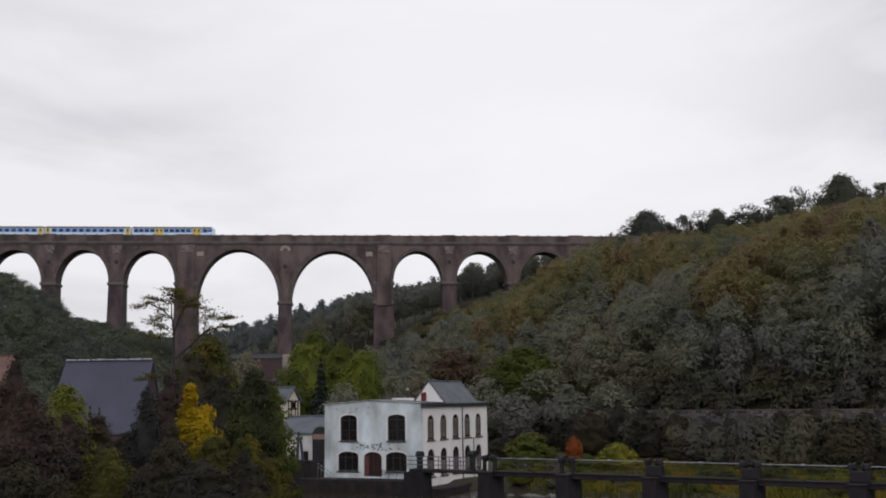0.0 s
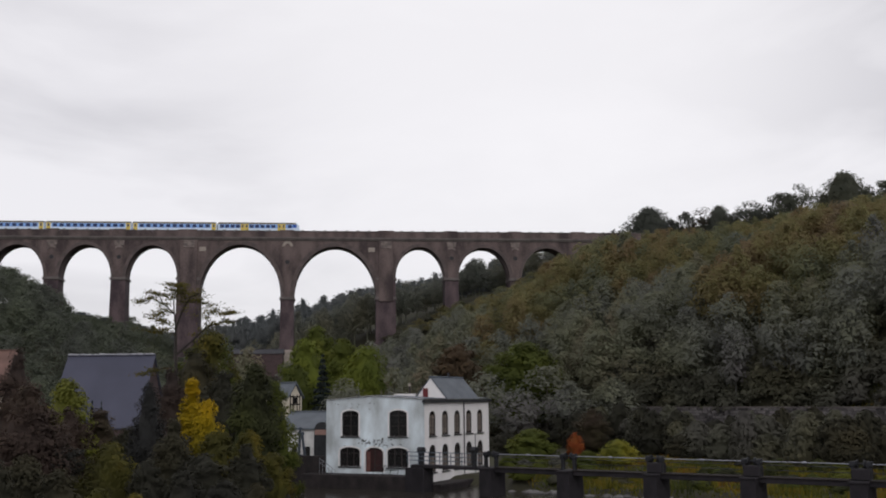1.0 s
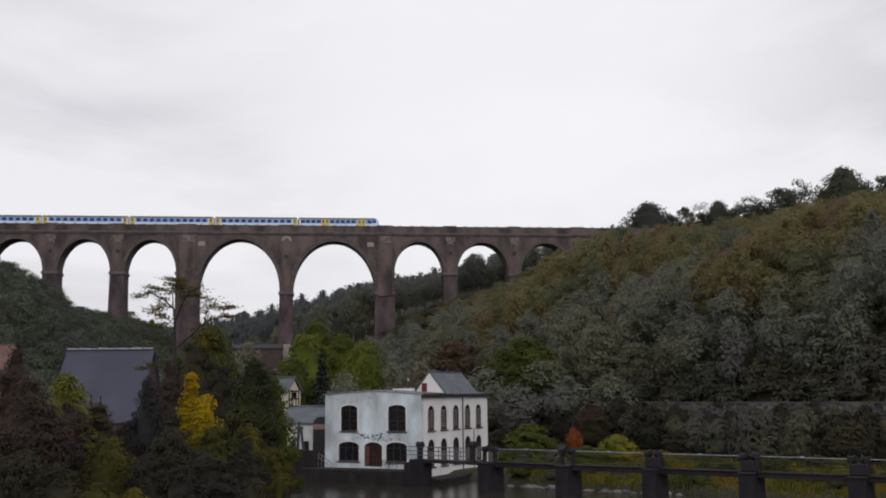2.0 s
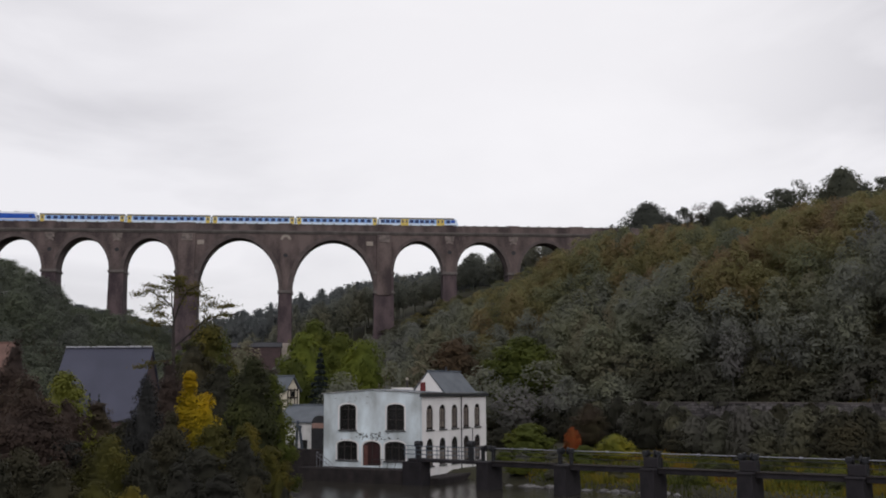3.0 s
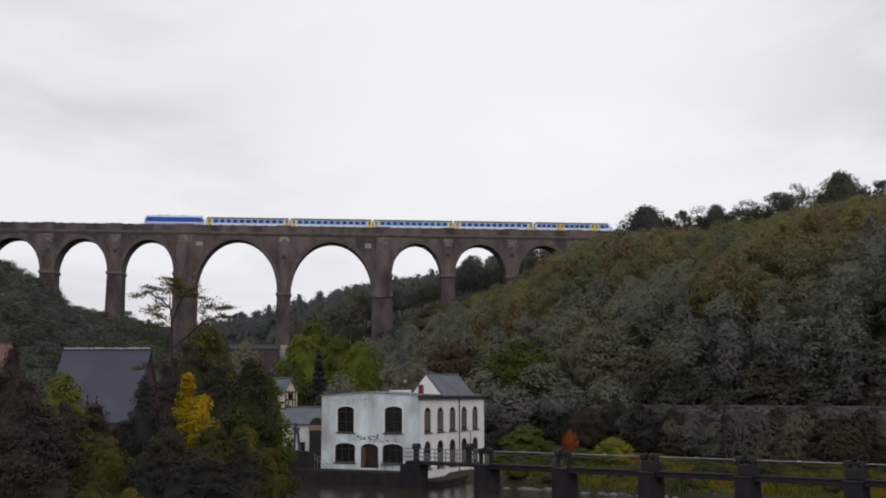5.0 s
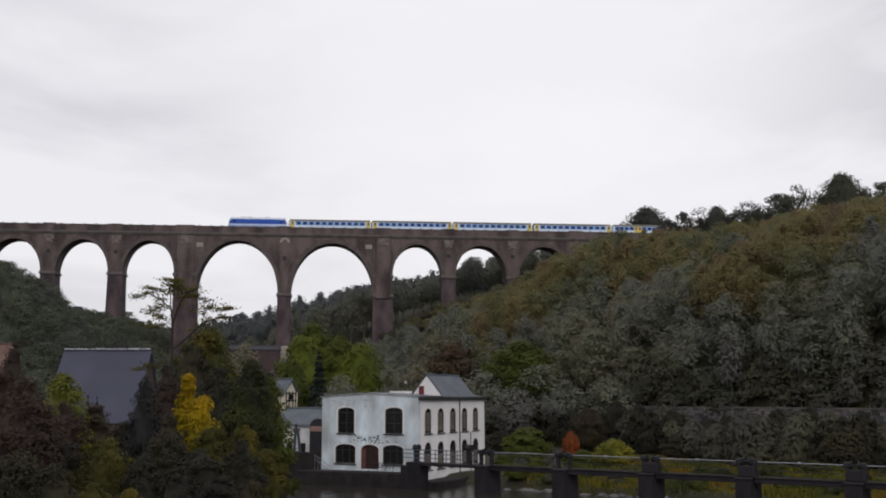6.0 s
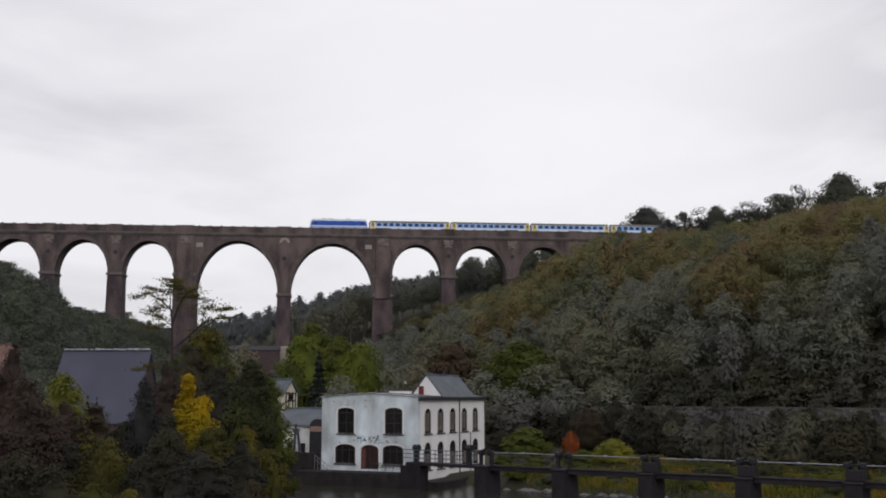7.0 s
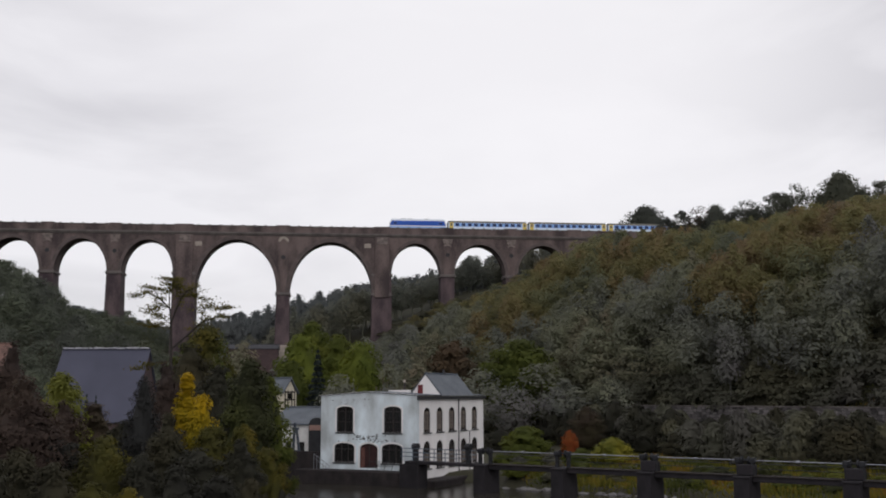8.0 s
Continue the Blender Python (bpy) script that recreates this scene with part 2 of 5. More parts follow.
# The ridge's leaves take the blue-grey of distant haze as their own colour.
LEAF_FAR = leaf_material("leaves_haze_tinted_ridge", [(0.125, 0.140, 0.148), (0.136, 0.148, 0.150), (0.146, 0.150, 0.144)], 0.5, 0.03, 0.55, 0.2, 1.7, 0.04)
LEAF_CREST = leaf_material("leaves_oak_crest", [(0.070, 0.074, 0.072), (0.084, 0.092, 0.074), (0.106, 0.106, 0.066)], 0.5, 0.05, 0.5, 0.2, 1.7, 0.10)
LEAF_GREEN = leaf_material("leaves_green", [(0.052, 0.066, 0.018), (0.084, 0.100, 0.018), (0.130, 0.134, 0.020)], 0.6, 0.12, 0.4, 0.2, 1.7, 0.10)
LEAF_RIM = leaf_material("leaves_dark_green", [(0.034, 0.036, 0.018), (0.046, 0.052, 0.018), (0.080, 0.086, 0.018)], 0.4, 0.2, 0.35, 0.2, 1.9, 0.16)
LEAF_NIGHT = leaf_material("leaves_blue_black", [(0.024, 0.025, 0.026), (0.032, 0.032, 0.031), (0.046, 0.040, 0.038)], 0.4, 0.2, 0.3, 0.2, 1.7, 0.12)
LEAF_FRESH = leaf_material("leaves_fresh_green", [(0.084, 0.108, 0.020), (0.136, 0.158, 0.022), (0.200, 0.196, 0.024)], 0.6, 0.12, 0.4, 0.2, 1.7, 0.10)
LEAF_LIME = leaf_material("leaves_yellow_green", [(0.077, 0.087, 0.016), (0.155, 0.160, 0.019), (0.278, 0.240, 0.021)], 0.5, 0.25, 0.35, 0.3)
LEAF_OLIVE = leaf_material("leaves_olive", [(0.044, 0.042, 0.013), (0.076, 0.072, 0.014), (0.150, 0.116, 0.015)], 0.5, 0.3, 0.4, 0.25, 2.2)
LEAF_YELLOW = leaf_material("leaves_yellow", [(0.120, 0.105, 0.008), (0.34, 0.24, 0.008), (0.60, 0.37, 0.008)], 0.2, 0.25, 0.4, 0.2, 1.9, 0.14)
LEAF_DARK = leaf_material("leaves_dark", [(0.032, 0.031, 0.026), (0.042, 0.041, 0.028), (0.062, 0.054, 0.030)], 0.6, 0.15, 0.4, 0.2, 1.7, 0.12)
LEAF_BROWN = leaf_material("leaves_brownish", [(0.052, 0.039, 0.035), (0.070, 0.048, 0.038), (0.072, 0.062, 0.034)], 0.5, 0.2, 0.4, 0.2, 1.7, 0.12)
LEAF_RUST = leaf_material("leaves_rust", [(0.048, 0.038, 0.022), (0.077, 0.047, 0.023), (0.069, 0.055, 0.022)], 0.5, 0.1, 0.35, 0.4)
LEAF_RED = leaf_material("leaves_orange_red", [(0.15, 0.045, 0.018), (0.26, 0.062, 0.018), (0.17, 0.08, 0.02)], 0.2, 0.4, 0.35, 0.2)
LEAF_THIN = leaf_material("leaves_thin_spray", [(0.062, 0.062, 0.020), (0.090, 0.082, 0.022), (0.14, 0.11, 0.022)], 0.3, 0.5, 0.5, 0.2)
NEEDLES = leaf_material("spruce_needles", [(0.012, 0.018, 0.018), (0.018, 0.025, 0.022), (0.026, 0.034, 0.030)], 0.5, 0.3, 0.05, 0.3)
GRASS_LEAF = leaf_material("grass_blades", [(0.028, 0.034, 0.010), (0.060, 0.070, 0.012), (0.140, 0.116, 0.014), (0.180, 0.086, 0.016)], 0.2, 0.16, 0.3, 0.2, 3.0)


def ground_material():
    m = material("meadow_and_earth", (0.040, 0.041, 0.018), (0.024, 0.020, 0.014), 0.95, scale=0.09, fine=2.0, bump=0.8, spread=0.5)
    return m


def water_material():
    m = bpy.data.materials.new("river_water")
    m.use_nodes = True
    n, l = m.node_tree.nodes, m.node_tree.links
    b = n["Principled BSDF"]
    b.inputs["Base Color"].default_value = (0.035, 0.032, 0.026, 1)
    b.inputs["Roughness"].default_value = 0.12
    b.inputs["Specular IOR Level"].default_value = 0.5
    co, a, c = n.new("ShaderNodeTexCoord"), n.new("ShaderNodeTexNoise"), n.new("ShaderNodeTexNoise")
    a.inputs["Scale"].default_value, c.inputs["Scale"].default_value = 0.35, 2.2
    a.inputs["Detail"].default_value, c.inputs["Detail"].default_value = 3, 4
    ad = n.new("ShaderNodeMath")
    bp = n.new("ShaderNodeBump")
    bp.inputs["Strength"].default_value, bp.inputs["Distance"].default_value = 0.35, 0.12
    l.new(co.outputs["Object"], a.inputs["Vector"])
    l.new(co.outputs["Object"], c.inputs["Vector"])
    l.new(a.outputs["Fac"], ad.inputs[0])
    l.new(c.outputs["Fac"], ad.inputs[1])
    l.new(ad.outputs[0], bp.inputs["Height"])
    l.new(bp.outputs["Normal"], b.inputs["Normal"])
    return m


GROUND, WATER = ground_material(), water_material()


# ---- mesh helpers ----
def mesh_object(name, verts, faces, mat, smooth=False):
    me = bpy.data.meshes.new(name)
    me.from_pydata([tuple(v) for v in verts], [], [tuple(f) for f in faces])
    me.materials.append(mat)
    if smooth:
        me.polygons.foreach_set("use_smooth", [True] * len(me.polygons))
    me.update()
    return me


def from_bm(name, bm, mat, smooth=False):
    bmesh.ops.recalc_face_normals(bm, faces=bm.faces)
    me = bpy.data.meshes.new(name)
    bm.to_mesh(me)
    bm.free()
    me.materials.append(mat)
    if smooth:
        me.polygons.foreach_set("use_smooth", [True] * len(me.polygons))
    return me


def part(name, bm, mat, parent, label="", at=None, smooth=False):
    """One mesh part under a thing; bm is a bmesh or a mesh that parts share."""
    me = bm if isinstance(bm, bpy.types.Mesh) else from_bm(name, bm, mat, smooth)
    ob = new(name, me)
    ob.parent = parent
    if at is not None:
        ob.matrix_basis = at
    return tagged(ob, label)


def thing(name, m, label, category, group="", kind=""):
    ob = new(name)
    ob.empty_display_size = 0.3
    ob.matrix_basis = m
    return tagged(ob, label, category, group, kind)


def box(x0, x1, y0, y1, z0, z1, bevel=0.0, bm=None):
    bm = bm or bmesh.new()
    vs = [bm.verts.new(c) for c in ((x0, y0, z0), (x1, y0, z0), (x1, y1, z0), (x0, y1, z0), (x0, y0, z1), (x1, y0, z1), (x1, y1, z1), (x0, y1, z1))]
    fs = [bm.faces.new([vs[i] for i in f]) for f in ((0, 3, 2, 1), (4, 5, 6, 7), (0, 1, 5, 4), (1, 2, 6, 5), (2, 3, 7, 6), (3, 0, 4, 7))]
    if bevel:
        es = list({e for f in fs for e in f.edges})
        bmesh.ops.bevel(bm, geom=es, offset=bevel, segments=1, affect="EDGES")
    return bm


def rod(p, q, r0, r1=None, sides=8, bm=None):
    """A tapered round bar from p to q."""
    bm = bm or bmesh.new()
    p, q = Vector(p), Vector(q)
    r1 = r0 if r1 is None else r1
    z = (q - p).normalized()
    x = z.orthogonal().normalized()
    y = z.cross(x)
    rings = []
    for c, r in ((p, r0), (q, r1)):
        rings.append([bm.verts.new(c + (x * math.cos(a) + y * math.sin(a)) * r) for a in (2 * math.pi * i / sides for i in range(sides))])
    for i in range(sides):
        j = (i + 1) % sides
        bm.faces.new((rings[0][i], rings[0][j], rings[1][j], rings[1][i]))
    bm.faces.new(rings[0][::-1])
    bm.faces.new(rings[1])
    return bm


def prism(points, y0, y1, bm=None):
    """A profile of (x, z) points drawn out from y0 to y1."""
    bm = bm or bmesh.new()
    a = [bm.verts.new((x, y0, z)) for x, z in points]
    b = [bm.verts.new((x, y1, z)) for x, z in points]
    n = len(points)
    bm.faces.new(a)
    bm.faces.new(b[::-1])
    for i in range(n):
        j = (i + 1) % n
        bm.faces.new((a[i], b[i], b[j], a[j]))
    return bm


def arch_line(x0, x1, zs, rise, n):
    """Points of a half-ellipse arch from left to right springing."""
    c, a = (x0 + x1) / 2, (x1 - x0) / 2
    return [(c - a * math.cos(math.pi * i / n), zs + rise * math.sin(math.pi * i / n)) for i in range(n + 1)]


# ---- the ground ----
WATER_Z = 1.75


def smooth(a, b, v):
    t = np.clip((v - a) / (b - a), 0, 1)
    return t * t * (3 - 2 * t)


def shore(x):
    """How far away the river's further bank lies, for each place across the view."""
    return np.interp(x, [-400, -75, -45, -34, -30, -17.5, -3, 0, 4, 6.3, 11.6, 16.3, 22, 45, 70, 400], [30, 50, 56, 70, 124, 126.5, 120, 122, 124, 115, 111, 107.5, 104, 90, 76, 50])


def height(x, y):
    """The valley: river bank, meadow, wooded slopes on both sides and the ridge behind the viaduct."""
    x, y = np.asarray(x, float), np.asarray(y, float)
    land = 2.35 + 0.02 * np.clip(y - 110, 0, 200) + 0.35 * np.sin(x * 0.21) * np.sin(y * 0.17)
    foot = 36 - (y - 180) * 0.655
    d = np.clip((x - np.clip(foot, -120, 70)) * 0.84, 0, None)
    right = 53 * (1 - np.exp(-d / 52)) + np.where(d > 90, (d - 90) * 0.03, 0) + 4.8 * smooth(0.6, 2.2, d) * smooth(215, 190, y)
    left = 50 * (1 - np.exp(-np.clip(-72 - x, 0, None) / 52)) * smooth(150, 260, y)
    back = smooth(370, 520, y) * np.clip(30 + (x + 100) * 0.2, 20, 80)
    wav = 1.6 * np.sin(x * 0.071 + 1.3) * np.sin(y * 0.063) + 0.8 * np.sin(x * 0.19 + y * 0.13)
    h = land + np.maximum(np.maximum(right, left), back) + wav * smooth(2, 14, np.maximum(right, np.maximum(left, back)))
    bank = 10.3 - 11.5 * smooth(6, 34, y) + 5 * smooth(-30, -200, y)
    t = smooth(-1.5, 4.5, y - shore(x))
    spit = smooth(0.150, 0.172, -x / np.maximum(y, 1.0)) * smooth(20, 36, y)
    near = np.maximum(bank, -0.6 + 2.9 * spit)
    return near * (1 - t) + h * t


def hz(x, y):
    return float(height(x, y))


def build_ground():
    def axis(lo, hi, step, far, n):
        core = np.arange(lo, hi + step, step)
        out = np.geomspace(step * 2, far, n)
        return np.concatenate([lo - out[::-1], core, core[-1] + out])

    xs, ys = axis(-150, 170, 2.5, 2500, 22), axis(0, 420, 2.5, 2600, 24)
    gx, gy = np.meshgrid(xs, ys)
    gz = height(gx, gy)
    nx, ny = len(xs), len(ys)
    verts = np.stack([gx, gy, gz], -1).reshape(-1, 3)
    faces = [(j * nx + i, j * nx + i + 1, (j + 1) * nx + i + 1, (j + 1) * nx + i) for j in range(ny - 1) for i in range(nx - 1)]
    ob = new("ground", mesh_object("ground", verts, faces, GROUND, True))
    tagged(ob, "grassy valley floor and earth slopes under the wood", "ground", kind="structure")
    w = mesh_object("water", [(-420, 20, WATER_Z), (420, 20, WATER_Z), (420, 134, WATER_Z), (-420, 134, WATER_Z)], [(0, 1, 2, 3)], WATER)
    tagged(new("water", w), "grey rippled river water above the weir", "river", kind="structure")


build_ground()

# ---- the viaduct: x along it, y away from the camera, z up ----
VIA = pose(-87.795, 315.17, 0, 0, 0, 6.473)
DECK = 65.6
ARCHES = [(-96.0, -79.5, 50.3, 10.5), (-74.6, -58.0, 50.3, 10.5), (-53.1, -36.7, 50.3, 10.5), (-32.4, -16.5, 50.3, 10.5), (-12.1, 3.6, 50.2, 10.5), (10.35, 35.7, 44.2, 16.9), (39.75, 65.9, 44.0, 16.6), (72.0, 88.0, 50.2, 10.4), (92.3, 109.1, 50.2, 10.3), (113.0, 130.0, 50.1, 10.3)]
THICK = 7.0


def via_ground(s, y=3.8):
    p = VIA @ Vector((s, y, 0))
    return hz(p.x, p.y)


def build_viaduct():
    via = thing("viaduct", VIA, "tall railway viaduct of brown-grey stone with round arches", "viaduct")
    top = DECK - 3.1
    for k, (x0, x1, zs, rise) in enumerate(ARCHES):
        n = 28
        line = arch_line(x0, x1, zs, rise, n)
        # spandrel wall with its soffit, from pier middle to pier middle
        lo = -110 if k == 0 else (ARCHES[k - 1][1] + x0) / 2
        hi = (x1 + ARCHES[k + 1][0]) / 2 if k < len(ARCHES) - 1 else 136.0
        bm = bmesh.new()
        for y, flip in ((0.0, False), (THICK, True)):
            low = [(lo, zs)] + line + [(hi, zs)]
            vl = [bm.verts.new((x, y, z)) for x, z in low]
            vt = [bm.verts.new((x, y, top)) for x, z in low]
            for i in range(len(low) - 1):
                f = (vl[i], vl[i + 1], vt[i + 1], vt[i])
                bm.faces.new(f[::-1] if flip else f)
        a = [bm.verts.new((x, 0, z)) for x, z in line]
        b = [bm.verts.new((x, THICK, z)) for x, z in line]
        for i in range(n):
            bm.faces.new((a[i], b[i], b[i + 1], a[i + 1]))
        me = bpy.data.meshes.new("spandrel_wall")
        bmesh.ops.remove_doubles(bm, verts=bm.verts, dist=0.001)
        bm.to_mesh(me)
        bm.free()
        me.materials.append(STONE)
        part("spandrel_wall", me, STONE, via)
        # ring of voussoirs, a little proud
        bm = bmesh.new()
        ring = 1.0 if x1 - x0 < 20 else 1.3
        m = 36
        for i in range(m):
            q = []
            for t in (i, i + 1):
                an = math.pi * t / m
                cx, rx = (x0 + x1) / 2, (x1 - x0) / 2
                q.append(((cx - rx * math.cos(an), zs + rise * math.sin(an)), (cx - (rx + ring) * math.cos(an), zs + (rise + ring) * math.sin(an))))
            (p0, q0), (p1, q1) = q
            prism([p0, p1, q1, q0], -0.10, 0.25, bm)
        bmesh.ops.remove_doubles(bm, verts=bm.verts, dist=0.002)
        part("voussoir_ring", bm, STONE_DARK, via, "dark brick arch ring")
    # piers
    for k in range(len(ARCHES) - 1):
        a, b = ARCHES[k], ARCHES[k + 1]
        big = (a[1] - a[0] > 20) != (b[1] - b[0] > 20)
        zs = min(a[2], b[2])
        l, r = a[1], b[0]
        base = min(via_ground(l), via_ground(r)) - 3
        bm = bmesh.new()
        drop = zs - base
        tap = drop * 0.012
        lo = [(l - tap, -tap * 1.5), (r + tap, -tap * 1.5), (r + tap, THICK + tap * 1.5), (l - tap, THICK + tap * 1.5)]
        hi = [(l, 0), (r, 0), (r, THICK), (l, THICK)]
        vb = [bm.verts.new((x, y, base)) for x, y in lo]
        vt = [bm.verts.new((x, y, max(a[2], b[2]) if big else zs)) for x, y in hi]
        for i in range(4):
            j = (i + 1) % 4
            bm.faces.new((vb[i], vb[j], vt[j], vt[i]))
        bm.faces.new(vt)
        pier = part("pier", bm, STONE_PIER, via)
        for zz in ((zs,) if not big else (a[2], b[2])):
            part("impost", box(l - 0.35, r + 0.35, -0.35, THICK + 0.35, zz - 0.45, zz + 0.45, 0.1), COPING, pier)
        # plinth at the foot
        part("plinth", box(l - tap - 0.6, r + tap + 0.6, -tap * 1.5 - 0.6, THICK + tap * 1.5 + 0.6, base, 27.8 if k == 5 else base + 3.4, 0.2), STONE_PALE if k == 5 else STONE_PIER, pier)
        if big:
            part("pilaster", box(l + 0.7, r - 0.7, -0.55, 0.3, zs - 1, DECK - 3.2, 0.1), STONE, pier)
        c = (l + r) / 2
        # round opening over the pier: a stone ring and a flat dark disc
        zr = 57.0 if k != 5 else 55.6
        if not big:
            bm = bmesh.new()
            for i in range(14):
                a0, a1 = 2 * math.pi * i / 14, 2 * math.pi * (i + 1) / 14
                prism([(c + 0.68 * math.cos(a0), zr + 0.68 * math.sin(a0)), (c + 0.68 * math.cos(a1), zr + 0.68 * math.sin(a1)), (c + 0.98 * math.cos(a1), zr + 0.98 * math.sin(a1)), (c + 0.98 * math.cos(a0), zr + 0.98 * math.sin(a0))], -0.16, 0.1, bm)
            bmesh.ops.remove_doubles(bm, verts=bm.verts, dist=0.002)
            part("roundel_ring", bm, STONE, via)
            # No hole is cut; the black disc paints the opening's dark inside.
            bm = bmesh.new()
            vs = [bm.verts.new((c + 0.68 * math.cos(2 * math.pi * i / 14), -0.03, zr + 0.68 * math.sin(2 * math.pi * i / 14))) for i in range(14)]
            bm.faces.new(vs)
            part("roundel_dark_disc", bm, TRIM_DARK, via, "flat black disc painted as the dark inside of a round opening")
            # carved relief under the cornice
            bm = bmesh.new()
            if k == 5:
                for i in range(8):
                    a0, a1 = math.pi * i / 8, math.pi * (i + 1) / 8
                    prism([(c + 0.9 * math.cos(a0), 60.6 + 0.9 * math.sin(a0)), (c + 0.9 * math.cos(a1), 60.6 + 0.9 * math.sin(a1)), (c + 1.7 * math.cos(a1), 60.6 + 1.7 * math.sin(a1)), (c + 1.7 * math.cos(a0), 60.6 + 1.7 * math.sin(a0))], -0.22, 0.1, bm)
            else:
                box(c - 1.55, c + 1.55, -0.26, 0.1, 61.7, 62.2, 0, bm)
                box(c - 0.55, c + 0.55, -0.22, 0.1, 60.0, 61.69, 0, bm)
                for u in (-1, 1):
                    rod((c + 1.0 * u, -0.24, 61.15), (c + 1.0 * u, 0.1, 61.15), 0.5, sides=10, bm=bm)
                    prism([(c + 0.56 * u, 59.9), (c + 1.25 * u, 59.6), (c + 1.1 * u, 60.3), (c + 0.56 * u, 60.6)], -0.18, 0.1, bm)
            bmesh.ops.remove_doubles(bm, verts=bm.verts, dist=0.002)
            part("carved_relief", bm, STONE_PALE if k == 5 else RELIEF, via, "weathered carved stone ornament")
        else:
            part("carved_relief", box(c - 1.6, c + 1.8, -0.72, -0.5, 60.0, 62.2, 0.08), RELIEF, via, "weathered carved stone panel")
    for x in (11.2, 64.3):
        part("plaque", box(x - 1.0, x + 1.1, -0.16, 0.05, 58.9, 60.3, 0.04), STONE_PALE, via, "pale stone tablet")
    # cornice, parapet and coping
    part("cornice", prism([(-0.15, DECK - 3.2), (-0.55, DECK - 2.5), (-0.55, DECK - 2.1), (THICK + 0.55, DECK - 2.1), (THICK + 0.55, DECK - 2.5), (THICK + 0.15, DECK - 3.2)], -110, 185), COPING, via).matrix_basis = Matrix(((0, 1, 0, 0), (1, 0, 0, 0), (0, 0, 1, 0), (0, 0, 0, 1)))
    for y in (-0.35, THICK - 0.1):
        part("parapet", box(-110, 185, y, y + 0.45, DECK - 2.1, DECK - 0.22), STONE, via)
        part("coping", box(-110, 185, y - 0.12, y + 0.57, DECK - 0.22, DECK, 0.05), COPING, via)
    stud = from_bm("parapet_stud", box(-0.28, 0.28, -0.16, 0.6, -0.1, 0.22, 0.05), COPING)
    for i in range(84):
        part("parapet_stud", stud, COPING, via, at=pose(-108 + 3.5 * i, -0.33, DECK))
    for k in range(len(ARCHES)):
        a = ARCHES[k]
        c, w = ((a[1] + ARCHES[k + 1][0]) / 2, 2.0) if k < len(ARCHES) - 1 else (132.0, 2.4)
        big = k < len(ARCHES) - 1 and (a[1] - a[0] > 20) != (ARCHES[k + 1][1] - ARCHES[k + 1][0] > 20)
        part("parapet_block", box(c - w - (0.6 if big else 0), c + w + (0.6 if big else 0), -0.52, 0.25, DECK - 2.15, DECK + 0.24, 0.08), STONE, via)
    part("ballast_bed", box(-110, 185, 0.1, THICK - 0.1, DECK - 2.6, DECK - 1.32), BALLAST, via)
    for y in (1.55, 2.98):
        part("rail", box(-110, 185, y - 0.04, y + 0.04, DECK - 1.32, DECK - 1.15), STEEL, via)
    # abutments
    part("abutment", box(136, 185, 0, THICK, 30, DECK - 3.1), STONE, via)
    part("abutment", box(-150, -110, 0, THICK, 30, DECK - 2.1), STONE, via)


build_viaduct()

# ---- the train ----
RAIL_Z = DECK - 1.15


def body_shell(length, width, z0, z1, zr, nose=0.0, tail=0.0):
    """A carriage side and end shell: straight sides, rounded shoulders; nose and tail lean back over their lengths."""
    bm = bmesh.new()
    w = width / 2
    sect = [(-w, z0), (-w, z1), (-w * 0.9, z1 + (zr - z1) * 0.5), (-w * 0.6, zr - 0.08), (0, zr), (w * 0.6, zr - 0.08), (w * 0.9, z1 + (zr - z1) * 0.5), (w, z1), (w, z0)]
    rings = []
    for x, k in ((0.0, 0), (tail, 1), (length - nose, 1), (length, 0)):
        ring = []
        for y, z in sect:
            lean = 0 if k else (z - z0) / (zr - z0)
            xx = x
            if not k and x < 1:
                xx = x + lean * tail * 0.8
            elif not k:
                xx = x - lean * nose * 0.8
            ring.append(bm.verts.new((xx, y * (1 if k or (nose if x > 1 else tail) == 0 else 0.86), z)))
        rings.append(ring)
    n = len(sect)
    for a, b in zip(rings, rings[1:]):
        for i in range(n):
            j = (i + 1) % n
            if (a[i].co - b[i].co).length > 1e-6:
                bm.faces.new((a[i], a[j], b[j], b[i]))
    bm.faces.new(rings[0])
    bm.faces.new(rings[-1][::-1])
    bmesh.ops.remove_doubles(bm, verts=bm.verts, dist=0.002)
    return bm


def bogie(x, parent):
    bm = box(x - 1.9, x + 1.9, -1.1, 1.1, 0.45, 0.75, 0.05)
    b = part("bogie", bm, IRON, parent)
    for dx in (-1.25, 1.25):
        for y in (-0.75, 0.75):
            part("wheel", rod((x + dx, y - 0.07, 0.46), (x + dx, y + 0.07, 0.46), 0.46, sides=14), IRON, b)


WIN = from_bm("window", box(-0.6, 0.6, -0.05, 0.05, -0.47, 0.47, 0.03), COACH_GLASS)
DOORLEAF = from_bm("door", box(-0.62, 0.62, -0.06, 0.06, -1.25, 1.2, 0.03), COACH_YELLOW)


